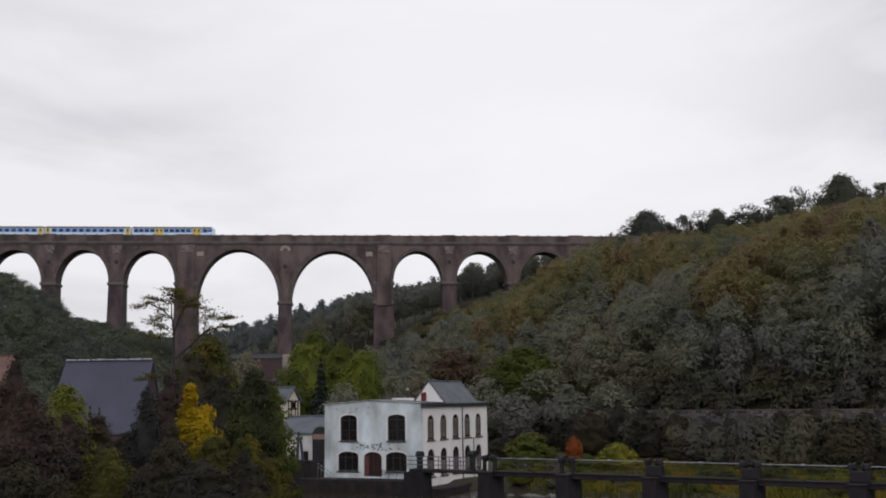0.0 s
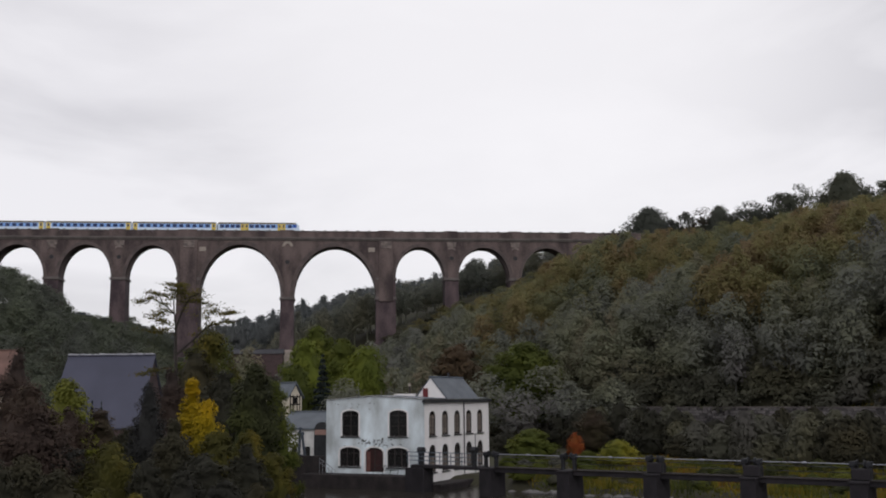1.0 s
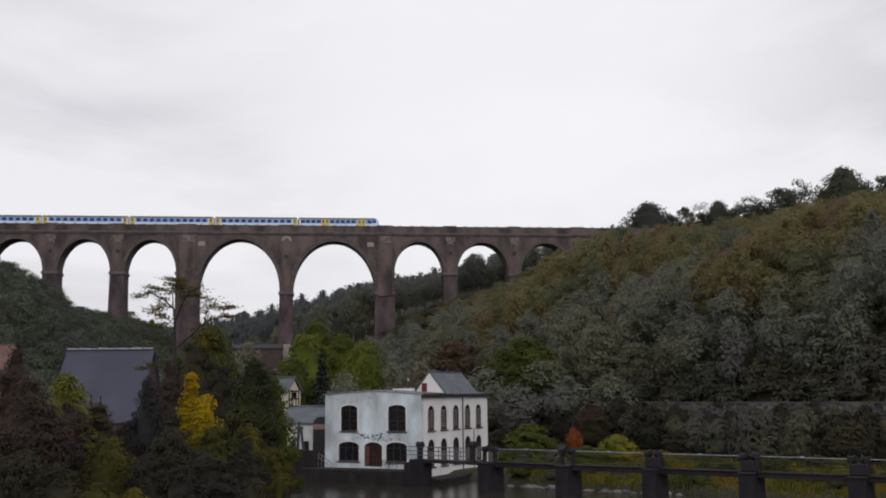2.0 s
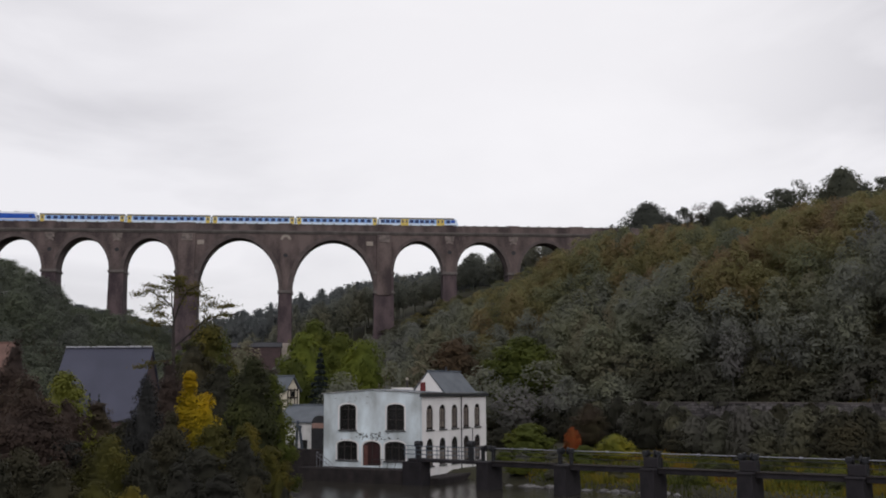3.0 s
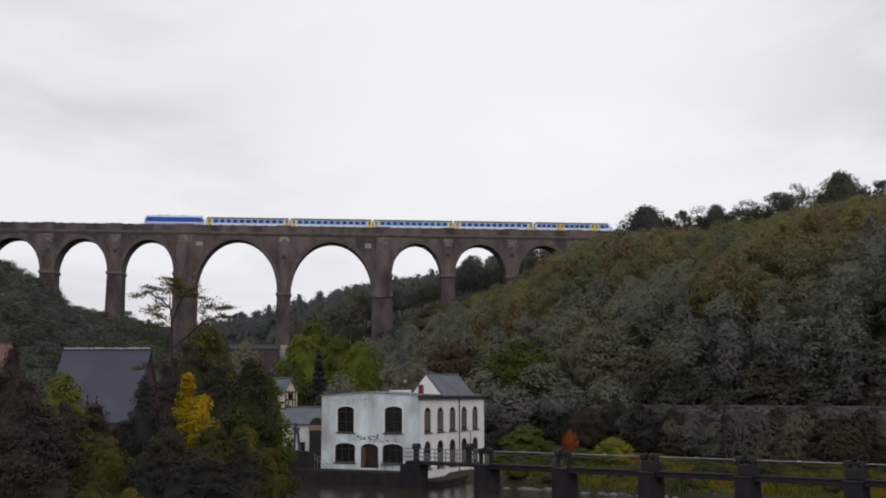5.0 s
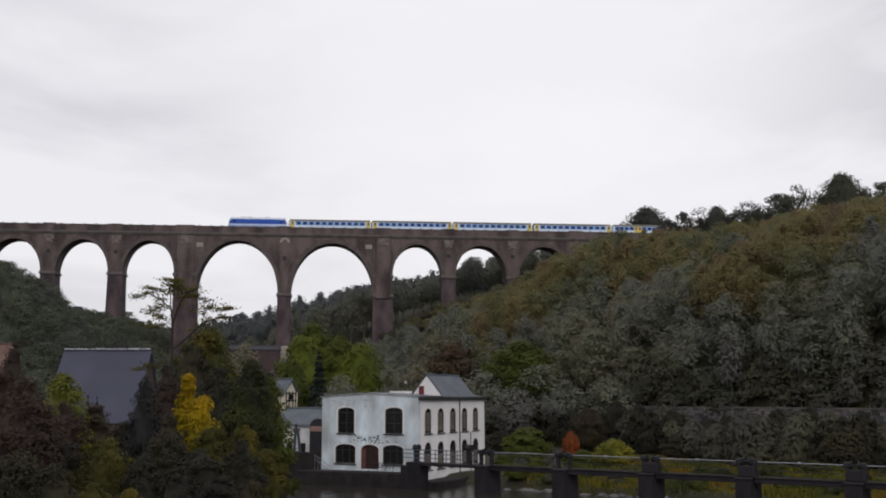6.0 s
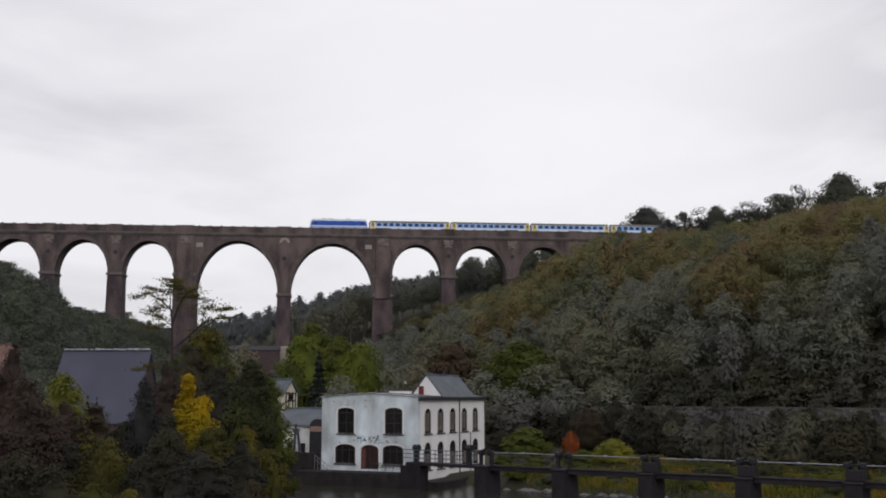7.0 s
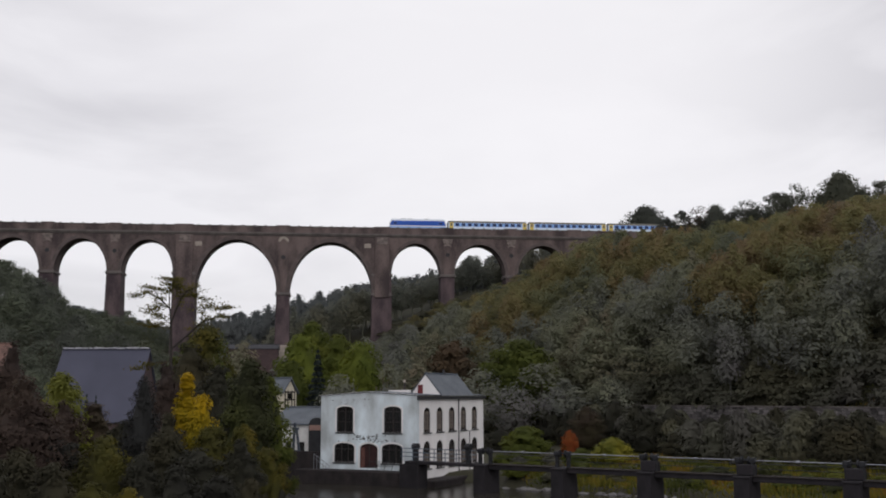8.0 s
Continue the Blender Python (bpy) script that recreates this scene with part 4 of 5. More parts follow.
def build_weir():
    w = thing("weir_bridge", WEIR, "old weir with dark concrete piers, walkway beam and hoisting shafts", "weir")
    pier_me = from_bm("weir_pier", prism([(-0.78, -1.5), (0.78, -1.5), (0.70, 4.55), (-0.70, 4.55)], -1.3, 1.6), CONCRETE)
    cap_me = from_bm("pier_cap", box(-0.78, 0.78, -1.4, 1.7, 4.55, 4.75, 0.05), CONCRETE)
    head_me = from_bm("pier_head", box(-0.76, 0.76, -0.35, 0.9, 4.752, 5.75, 0.08), CONCRETE)
    post_me = from_bm("winch_post", box(-0.16, 0.16, -0.2, 0.2, 4.75, 6.05, 0.03), IRON)
    gear_me = from_bm("gear_housing", box(-0.3, 0.3, -0.26, 0.26, -0.24, 0.26, 0.09), IRON)
    wheel_me = from_bm("gear_wheel", rod((-0.06, 0, 0), (0.06, 0, 0), 0.36, sides=16), IRON)
    crank_me = from_bm("crank", rod((0, 0, 0), (0.42, -0.25, 0.16), 0.05), IRON)
    for i in range(-2, 4):
        x = BAY * i
        p = part("weir_pier", pier_me, CONCRETE, w, at=pose(x, 0, 0))
        part("pier_cap", cap_me, CONCRETE, p)
        if i >= 0:
            part("pier_head", head_me, CONCRETE, p)
        for dx in (-0.66, 0.66):
            c = part("winch_post", post_me, IRON, w, at=pose(x + dx, 0, 0))
            part("gear_housing", gear_me, IRON, c, at=pose(0, 0, 6.1))
            part("gear_wheel", wheel_me, IRON, c, at=pose(-0.34 if dx > 0 else 0.34, 0, 6.12))
            part("crank", crank_me, IRON, c, at=pose(0.1, -0.2, 6.25))
        part("cross_shaft", rod((x - 0.5, 0, 6.15), (x + 0.5, 0, 6.15), 0.07), IRON, w)
    for i in range(-2, 3):
        x0, x1 = BAY * i + 0.76, BAY * (i + 1) - 0.76
        part("deck_beam", box(x0, x1, -0.55, -0.2, 4.25, 4.72, 0.03), CONCRETE, w)
        part("deck_beam", box(x0, x1, 0.7, 1.05, 4.25, 4.72, 0.03), CONCRETE, w)
        for k in range(22):
            px = x0 + 0.05 + (x1 - x0 - 0.1) * k / 22
            part("plank", PLANK, TIMBER, w, at=pose(px + 0.16, 0.25, 4.76))
        part("hoisting_shaft", rod((x0 + 0.1, 0, 6.12), (x1 - 0.1, 0, 6.12), 0.05, sides=10), STEEL, w, "pale steel hoisting shaft")
        part("coupling", rod(((x0 + x1) / 2 - 0.16, 0, 6.12), ((x0 + x1) / 2 + 0.16, 0, 6.12), 0.12, sides=12), STEEL, w)
        part("back_rail", rod((x0, 1.0, 5.75), (x1, 1.0, 5.75), 0.035), IRON, w)
        part("back_rail", rod((x0, 1.0, 5.3), (x1, 1.0, 5.3), 0.03), IRON, w)
        # sluice gate between the piers
        part("sluice_gate", box(x0, x1, 0.1, 0.3, -1.0, 1.6 if i < 1 else 1.35, 0.03), TIMBER, w)
    # footbridge that joins the weir to the mill
    x0, x1 = -28.6, -19.9
    part("deck_beam", box(x0 - 1.0, x1, -0.6, 1.0, 4.4, 4.75, 0.04), CONCRETE, w)
    for z in (6.15, 5.7, 5.25):
        part("handrail", rod((x0 - 1.6, -0.5, z), (x1, -0.5, z), 0.045), STEEL_BLUE, w, "blue-grey steel handrail")
    part("weir_pier", box(x0 - 1.7, x0 + 1.0, -0.7, 1.1, -1.0, 4.38, 0.06), CONCRETE, w)
    for k in range(7):
        x = x0 - 1.4 + 1.5 * k
        part("railing_post", rod((x, -0.5, 4.7), (x, -0.5, 6.2), 0.05), STEEL_BLUE, w)
    c = part("winch_post", box(-0.25, 0.25, -0.25, 0.25, 4.4, 6.2, 0.04), IRON, w, at=pose(-28.3, -0.2, 0))
    part("gear_wheel", rod((-0.35, 0, 6.35), (0.35, 0, 6.35), 0.38, sides=14), IRON, c)
    c = part("winch_post", box(-0.22, 0.22, -0.25, 0.25, 4.7, 6.5, 0.04), IRON, w, at=pose(-20.9, -0.4, 0))
    part("gear_wheel", rod((-0.3, 0, 6.5), (0.3, 0, 6.5), 0.4, sides=14), IRON, c)


PLANK = from_bm("plank", box(-0.155, 0.155, -0.95, 0.95, -0.04, 0.03), TIMBER)
build_weir()


# ---- trees ----
def unit(v):
    return v / np.maximum(1e-9, np.linalg.norm(v, axis=-1, keepdims=True))


def leaf_quads(centres, normals, size, rng, single=False):
    """Small bent leaf clumps: two triangles each, turned about their normals."""
    n = len(centres)
    t = unit(np.cross(normals, rng.normal(size=(n, 3))))
    b = np.cross(normals, t)
    s = size * rng.uniform(0.55, 1.3, (n, 1))
    a = s * rng.uniform(0.45, 0.9, (n, 1))
    if single:
        v = np.stack([centres - t * s, centres + t * s - b * a * 0.7, centres + b * a * 1.5], 1)
        turned = np.einsum("ij,ij->i", np.cross(v[:, 1] - v[:, 0], v[:, 2] - v[:, 0]), normals) < 0
        v[turned] = v[turned][:, ::-1]
        return v.reshape(-1, 3), np.arange(n * 3).reshape(-1, 3)
    v = np.stack([centres - t * s, centres + b * a + normals * a * 0.35, centres + t * s, centres - b * a + normals * a * 0.35], 1).reshape(-1, 3)
    i = np.arange(n)[:, None] * 4
    f = np.concatenate([i + [0, 1, 2], i + [0, 2, 3]], 1).reshape(-1, 3)
    return v, f


def quick_mesh(name, v, f, mat, vn=None):
    me = bpy.data.meshes.new(name)
    me.vertices.add(len(v))
    me.vertices.foreach_set("co", np.ascontiguousarray(v, np.float32).ravel())
    k = f.shape[1]
    me.loops.add(f.size)
    me.loops.foreach_set("vertex_index", np.ascontiguousarray(f, np.int32).ravel())
    me.polygons.add(len(f))
    me.polygons.foreach_set("loop_start", np.arange(0, f.size, k, dtype=np.int32))
    me.update(calc_edges=True)
    me.validate()
    me.materials.append(mat)
    if vn is not None:
        me.polygons.foreach_set("use_smooth", np.ones(len(me.polygons), bool))
        me.normals_split_custom_set_from_vertices(np.ascontiguousarray(vn, np.float32))
    return me


def soft_normals(v, height, low):
    """Leaves of a crown shade together, as their small blades do: outwards from the crown's heart."""
    return unit(v * np.array([1, 1, 0.55]) - np.array([0, 0, (low + 0.25 * (height - low)) * 0.55]) + np.array([0, 0, 0.4]))


def envelope(shape, zs):
    """How wide a crown of that shape is at each share of its height."""
    return {"round": np.sqrt(np.maximum(0.05, 1 - (2 * zs - 0.85) ** 2 / 1.4)), "cone": (1.02 - zs) ** 0.85, "tall": np.sqrt(np.maximum(0.05, 1 - (1.7 * zs - 0.6) ** 2)), "bush": np.sqrt(np.maximum(0.03, 1 - zs ** 2)), "spire": np.maximum(0.04, 1 - zs) ** 0.7}[shape]


def crown_filler(rng, height, radius, low, shape, core, rings=8, sides=12):
    """A closed shell added behind a crown's outer leaves to keep gaps from going dark."""
    zs = np.linspace(0, 1, rings + 1)
    r = radius * envelope(shape, zs)[:, None] * core * rng.uniform(0.86, 1.1, (rings + 1, sides))
    a = np.linspace(0, 2 * np.pi, sides, endpoint=False)[None, :] + 0.26 * (np.arange(rings + 1) % 2)[:, None]
    z = np.broadcast_to((low + (height - low) * (0.03 + 0.91 * zs))[:, None], r.shape)
    v = np.stack([r * np.cos(a), r * np.sin(a), z], -1).reshape(-1, 3)
    f = []
    for j in range(rings):
        for i in range(sides):
            p, q = j * sides + i, j * sides + (i + 1) % sides
            f += [(p, q, q + sides), (p, q + sides, p + sides)]
    top = rings * sides
    f += [(top, top + i, top + i + 1) for i in range(1, sides - 1)]
    return v, np.array(f)


def crown_points(rng, height, radius, low, blobs, leaves, shape, lump=1.0, ruffle=0.36, shell=0.35):
    """Leaf places of a crown of uneven clumps; shape sets how the width changes with height."""
    zs = rng.uniform(0, 1, blobs)
    width = envelope(shape, zs)
    an = rng.uniform(0, 2 * np.pi, blobs)
    size = radius * lump * rng.uniform(0.22, 0.46, blobs) * (0.55 + 0.45 * width)
    rr = np.sqrt(rng.uniform(0.12, 1, blobs)) * np.maximum(0.03, radius * width - 0.65 * size)
    c = np.stack([rr * np.cos(an), rr * np.sin(an), low + 0.5 * size + zs * (height - low - 1.25 * size)], 1)
    pick = rng.choice(blobs, leaves, p=size ** 2 / (size ** 2).sum())
    d = unit(rng.normal(size=(leaves, 3)))
    d[:, 2] = d[:, 2] * 0.8 + 0.12
    rad = size[pick, None] * (rng.uniform(shell, 1, (leaves, 1)) ** 0.5) * rng.uniform(0.8, 1.18, (leaves, 1))
    p = c[pick] + d * rad * np.array([1, 1, 0.78])
    nrm = unit(d + 0.5 * unit(p * np.array([1, 1, 0.2])) + rng.normal(size=(leaves, 3)) * ruffle + np.array([0, 0, 0.4]))
    return p, nrm, c, size


def limb_mesh(name, height, low, centres, rng, mat, r0, limbs):
    bm = bmesh.new()
    lean = [Vector((0, 0, -0.6))]
    for k in range(1, 6):
        lean.append(Vector((rng.normal() * 0.05 * k, rng.normal() * 0.05 * k, height * 0.8 * k / 5)))
    for k in range(5):
        rod(lean[k], lean[k + 1], r0 * (1 - 0.17 * k), r0 * (1 - 0.17 * (k + 1)), 7, bm)
    for i in rng.choice(len(centres), min(limbs, len(centres)), replace=False):
        q = Vector(centres[i])
        k = min(4, max(1, int(q.z / height * 4.2)))
        p = lean[k]
        mid = p.lerp(q, 0.55) + Vector((0, 0, 0.06 * height * rng.uniform(-0.4, 1)))
        rod(p, mid, r0 * 0.34, r0 * 0.22, 5, bm)
        rod(mid, q, r0 * 0.22, r0 * 0.07, 5, bm)
    return from_bm(name, bm, mat)


def tree_kind(seed, height, radius, leaf, leaves, shape, mat, low=0.22, blobs=34, bark=None, r0=None, limbs=12, single=False, lump=1.0, ruffle=0.36, plain=False, shell=0.35, core=0.0):
    rng = np.random.default_rng(seed)
    p, n, c, s = crown_points(rng, height, radius, height * low, blobs, leaves, shape, lump, ruffle, shell)
    v, f = leaf_quads(p, n, leaf, rng, single)
    if core and single:
        cv, cf = crown_filler(rng, height, radius, height * low, shape, core)
        v, f = np.concatenate([v, cv]), np.concatenate([f, cf + len(v)])
    crown = quick_mesh("crown", v, f, mat, soft_normals(v, height, height * low) if single else None)
    trunk = limb_mesh("trunk", height, height * low, c, rng, bark or BARK, r0 or height * 0.016, limbs) if not plain else from_bm("trunk", rod((0, 0, -0.6), (0, 0, height * 0.75), height * 0.016, height * 0.006, 5), BARK)
    return trunk, crown, height, radius


def spruce_kind(seed, height, radius, leaf, leaves, mat):
    rng = np.random.default_rng(seed)
    u = 1 - np.sqrt(rng.uniform(0.0005, 1, leaves))
    tier = np.floor(u * 16) / 16
    an = rng.uniform(0, 2 * np.pi, leaves)
    boughs = 0.72 + 0.28 * np.sin(an * 6 + tier * 40) * np.sin(an * 3.0 + tier * 90)
    r = radius * (1 - u) ** 0.9 * boughs * np.sqrt(rng.uniform(0.15, 1, leaves))
    z = height * (0.05 + 0.95 * (tier + (u - tier) * 0.6)) - 0.28 * r
    p = np.stack([r * np.cos(an), r * np.sin(an), z], 1)
    n = unit(np.stack([np.cos(an) * 0.4, np.sin(an) * 0.4, np.full(leaves, 0.8)], 1) + rng.normal(size=(leaves, 3)) * 0.35)
    v, f = leaf_quads(p, n, leaf, rng)
    crown = quick_mesh("crown", v, f, mat)
    trunk = from_bm("trunk", rod((0, 0, -0.6), (0, 0, height * 0.96), height * 0.016, 0.03), BARK)
    return trunk, crown, height, radius


def plant(kind, x, y, h, r, label, name="tree", category="tree", group="", turn=0.0, z=None, crown_label=""):
    """A tree of that kind on the ground at x, y, scaled to its height and crown radius."""
    trunk, crown, h0, r0 = kind
    t = thing(name, pose(x, y, hz(x, y) if z is None else z, 0, 0, turn), label, category, group)
    k = Matrix.Diagonal((r / r0, r / r0, h / h0, 1))
    if trunk:
        part("trunk", trunk, BARK, t, at=k)
    part("crown" if category == "tree" else "foliage", crown, LEAF_GREEN, t, crown_label, at=k)
    return t


def wood(name, places, kinds, mat, label):
    """Many trees too far or too many to count, joined into one."""
    vs, fs, ns, off = [], [], [], 0
    for (x, y, h, r, k, a) in places:
        trunk, crown, h0, r0 = kinds[k]
        for me in (crown, trunk):
            n = len(me.vertices)
            v = np.empty(n * 3, np.float32)
            me.vertices.foreach_get("co", v)
            v = v.reshape(-1, 3)
            me.calc_loop_triangles()
            f = np.empty(len(me.loop_triangles) * 3, np.int32)
            me.loop_triangles.foreach_get("vertices", f)
            ca, sa = math.cos(a), math.sin(a)
            w = np.stack([(v[:, 0] * ca - v[:, 1] * sa) * r / r0 + x, (v[:, 0] * sa + v[:, 1] * ca) * r / r0 + y, v[:, 2] * h / h0 + hz(x, y)], 1)
            vs.append(w)
            u = soft_normals(w - np.array([x, y, hz(x, y)]), h, h * 0.1) if me is crown else unit((w - np.array([x, y, 0])) * np.array([1, 1, 0]))
            ns.append(u)
            fs.append(f.reshape(-1, 3) + off)
            off += n
    ob = new(name, quick_mesh(name, np.concatenate(vs), np.concatenate(fs), mat, np.concatenate(ns)))
    return tagged(ob, label, "woodland", kind="stuff")


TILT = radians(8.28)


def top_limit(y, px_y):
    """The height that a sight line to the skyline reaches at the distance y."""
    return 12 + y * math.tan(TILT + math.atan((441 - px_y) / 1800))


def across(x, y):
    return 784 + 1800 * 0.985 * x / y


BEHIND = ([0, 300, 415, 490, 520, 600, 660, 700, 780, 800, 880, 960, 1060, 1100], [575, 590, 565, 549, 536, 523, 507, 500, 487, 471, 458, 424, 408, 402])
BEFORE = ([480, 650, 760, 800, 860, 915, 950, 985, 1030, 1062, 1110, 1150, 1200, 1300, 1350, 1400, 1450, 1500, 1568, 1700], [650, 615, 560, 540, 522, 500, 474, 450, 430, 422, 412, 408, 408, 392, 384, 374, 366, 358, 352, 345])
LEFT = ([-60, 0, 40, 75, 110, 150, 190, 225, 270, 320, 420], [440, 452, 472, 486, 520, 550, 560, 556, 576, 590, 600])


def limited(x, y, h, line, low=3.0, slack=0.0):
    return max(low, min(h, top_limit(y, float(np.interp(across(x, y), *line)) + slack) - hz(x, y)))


WOOD_KINDS = [tree_kind(10 + i, 15, 4.6, 0.33, 1500, "round" if i % 3 else "tall", LEAF_WOOD, 0.22, 75 + 6 * i, plain=True, single=True, lump=0.85, ruffle=0.2, shell=0.8) for i in range(5)]
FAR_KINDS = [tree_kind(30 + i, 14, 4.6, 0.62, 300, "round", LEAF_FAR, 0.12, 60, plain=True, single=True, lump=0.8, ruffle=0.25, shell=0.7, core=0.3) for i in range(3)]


def build_woods():
    rng = np.random.default_rng(7)
    places = []
    # wooded slope beside and below the viaduct's far end
    for gy in np.arange(150, 350, 6.0):
        for gx in np.arange(-70, 170, 6.2):
            x, y = gx + rng.uniform(-2.4, 2.4), gy + rng.uniform(-2.4, 2.4)
            foot = 36 - (y - 180) * 0.655
            if x < foot + 1.5 or x > y * 0.46 + 12:
                continue
            p = VIA.inverted() @ Vector((x, y, 0))
            if -5 < p.y < 12 and p.x < 188:
                continue
            if p.y > 0 and p.x > 165:
                continue
            h = rng.uniform(9, 16) + (6 if p.y > 0 else 0)
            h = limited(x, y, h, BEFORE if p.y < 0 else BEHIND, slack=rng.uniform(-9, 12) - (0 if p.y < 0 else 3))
            if h <= 3.0 and rng.uniform() < 0.6:
                continue
            places.append((x, y, h, rng.uniform(3.6, 5.2) * (0.6 + 0.4 * h / 15), int(rng.integers(0, 5)), rng.uniform(0, 6.28)))
    # Slope height, a little wavy, parts shade-greyed leaves from autumn ones.
    def high_slope(p):
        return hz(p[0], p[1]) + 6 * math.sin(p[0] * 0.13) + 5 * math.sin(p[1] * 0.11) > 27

    def beyond(p):
        return (VIA.inverted() @ Vector((p[0], p[1], 0))).y > 0

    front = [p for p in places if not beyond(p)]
    wood("hillside_wood", [p for p in front if not high_slope(p)], WOOD_KINDS, LEAF_WOOD, "dense wood on the lower valley side, shade greyed into its leaf colours")
    wood("autumn_wood", [p for p in front if high_slope(p)], WOOD_KINDS, LEAF_HIGH, "olive and rust autumn wood high on the valley side")
    wood("wood_beyond", [p for p in places if beyond(p)], WOOD_KINDS, LEAF_BACK, "green wood on the slope beyond the viaduct, haze put into its leaf colour")
    # wooded slope at the other end
    places = []
    for gy in np.arange(190, 345, 8.0):
        for gx in np.arange(-190, -40, 8.0):
            x, y = gx + rng.uniform(-2.4, 2.4), gy + rng.uniform(-2.4, 2.4)
            if x < -y * 0.47 - 12 or x > -y * 0.19:
                continue
            p = VIA.inverted() @ Vector((x, y, 0))
            if -5 < p.y < 12:
                continue
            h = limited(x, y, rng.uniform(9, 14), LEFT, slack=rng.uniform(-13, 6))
            places.append((x, y, h, rng.uniform(3.8, 5.2) * (0.6 + 0.4 * h / 12), int(rng.integers(0, 5)), rng.uniform(0, 6.28)))
    wood("valley_side_wood", places, WOOD_KINDS, LEAF_SIDE, "dark green wood on the slope behind the hall")
    # ridge behind the viaduct
    places = []
    for gy in np.arange(390, 540, 10.0):
        for gx in np.arange(-190, 150, 7.5):
            x, y = gx + rng.uniform(-3, 3), gy + rng.uniform(-3, 3)
            if abs(x) > y * 0.36 + 10:
                continue
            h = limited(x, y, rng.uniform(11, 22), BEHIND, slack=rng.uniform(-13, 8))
            places.append((x, y, h, rng.uniform(3.8, 6), int(rng.integers(0, 3)), rng.uniform(0, 6.28)))
    wood("ridge_wood", places, FAR_KINDS, LEAF_FAR, "wood on the ridge behind the viaduct, grey haze put into its leaf colour")
    # saplings and scrub under the trees and on the open slopes
    places = []
    for gy in np.arange(148, 320, 5.2):
        for gx in np.arange(-75, 130, 5.2):
            x, y = gx + rng.uniform(-1.8, 1.8), gy + rng.uniform(-1.8, 1.8)
            foot = 36 - (y - 180) * 0.655
            d = (x - foot) * 0.84
            if abs(x) > y * 0.45 + 6 or d > (22 if y < 250 else 100) or d < (1.2 if y < 200 else -45):
                continue
            if d < 0 and (y < 212 or x < -58):
                continue
            p = VIA.inverted() @ Vector((x, y, 0))
            if -1.8 < p.y < 8.8 and p.x < 188:
                continue
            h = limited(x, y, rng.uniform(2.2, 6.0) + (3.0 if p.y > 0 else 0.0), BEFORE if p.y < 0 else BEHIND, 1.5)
            places.append((x, y, h, rng.uniform(2.8, 4.0), int(rng.integers(0, 3)), rng.uniform(0, 6.28)))
    for i in range(170):
        y = rng.uniform(138, 200)
        x = 36 - (y - 180) * 0.655 + rng.uniform(2.0, 14)
        if x < y * 0.45 + 4:
            places.append((x, y, rng.uniform(2.5, 5.5), rng.uniform(2.6, 3.8), int(rng.integers(0, 3)), rng.uniform(0, 6.28)))
    wood("undergrowth", places, SCRUB_KINDS, LEAF_SCRUB, "dense scrub and saplings under the wood")


SCRUB_KINDS = [tree_kind(50 + i, 4, 2.4, 0.24, 480, "bush", LEAF_SCRUB, 0.0, 45, plain=True, single=True, lump=0.85, ruffle=0.2, shell=0.8) for i in range(3)]
build_woods()


# ---- single trees and shrubs ----
def leafy(seed, h, r, mat, shape="round", leaf=0.125, leaves=13000, low=0.15, blobs=130, ruffle=0.3, single=True, lump=0.75, shell=0.65, core=0.5, **kw):
    return tree_kind(seed, h, r, leaf, leaves, shape, mat, low, blobs, ruffle=ruffle, single=single, lump=lump, shell=shell, core=core, **kw)


K_GREEN = [leafy(100 + i, 12, 4, LEAF_GREEN, leaf=0.2, leaves=9000) for i in range(3)]
K_FRESH = [leafy(105 + i, 11, 4.6, LEAF_FRESH, leaf=0.2, leaves=9500, low=0.05) for i in range(2)]
K_LIME = [leafy(110 + i, 9, 3, LEAF_LIME, "bush", low=0.03) for i in range(3)]
K_OLIVE = [leafy(115 + i, 9, 3, LEAF_OLIVE, "round", low=0.03) for i in range(2)]
K_DARK = [leafy(120 + i, 11, 3.2, LEAF_DARK, "tall" if i else "round", low=0.03) for i in range(3)]
K_BROWN = [leafy(130 + i, 13, 3.4, LEAF_BROWN, "tall", low=0.05) for i in range(2)]
K_RUST = [leafy(135, 13, 4.4, LEAF_RUST, "round", leaf=0.24, leaves=7000)]
K_YELLOW = [leafy(140, 12, 2.6, LEAF_YELLOW, "spire", low=0.03, blobs=170), leafy(141, 10, 2.8, LEAF_YELLOW, "round", low=0.05, blobs=120, leaves=10000)]
K_BUSH = [leafy(150 + i, 5, 2.6, LEAF_DARK, "bush", leaf=0.19, leaves=3600, low=0.0, limbs=4) for i in range(2)]
K_BUSH_LIME = [leafy(160 + i, 5, 2.6, LEAF_LIME, "bush", leaf=0.18, leaves=3800, low=0.0, limbs=4) for i in range(2)]
K_BUSH_GREEN = [leafy(170 + i, 5, 2.6, LEAF_GREEN, "bush", leaf=0.19, leaves=3600, low=0.0, limbs=4) for i in range(2)]
K_LOW = [leafy(165 + i, 5, 2.6, LEAF_RIM, "bush", leaf=0.26, leaves=1400, low=0.0, plain=True) for i in range(2)]
K_LOW_GREEN = [leafy(167 + i, 5, 2.6, LEAF_GREEN, "bush", leaf=0.26, leaves=1400, low=0.0, plain=True) for i in range(2)]
K_BUSH_DULL = [leafy(175 + i, 5, 2.6, LEAF_SCRUB, "bush", leaf=0.23, leaves=2300, low=0.0, single=True, plain=True) for i in range(2)]
K_NEAR = [leafy(250 + i, 6, 2.6, LEAF_DARK, "bush", leaf=0.115, leaves=9000, low=0.0, limbs=4, blobs=110) for i in range(2)]
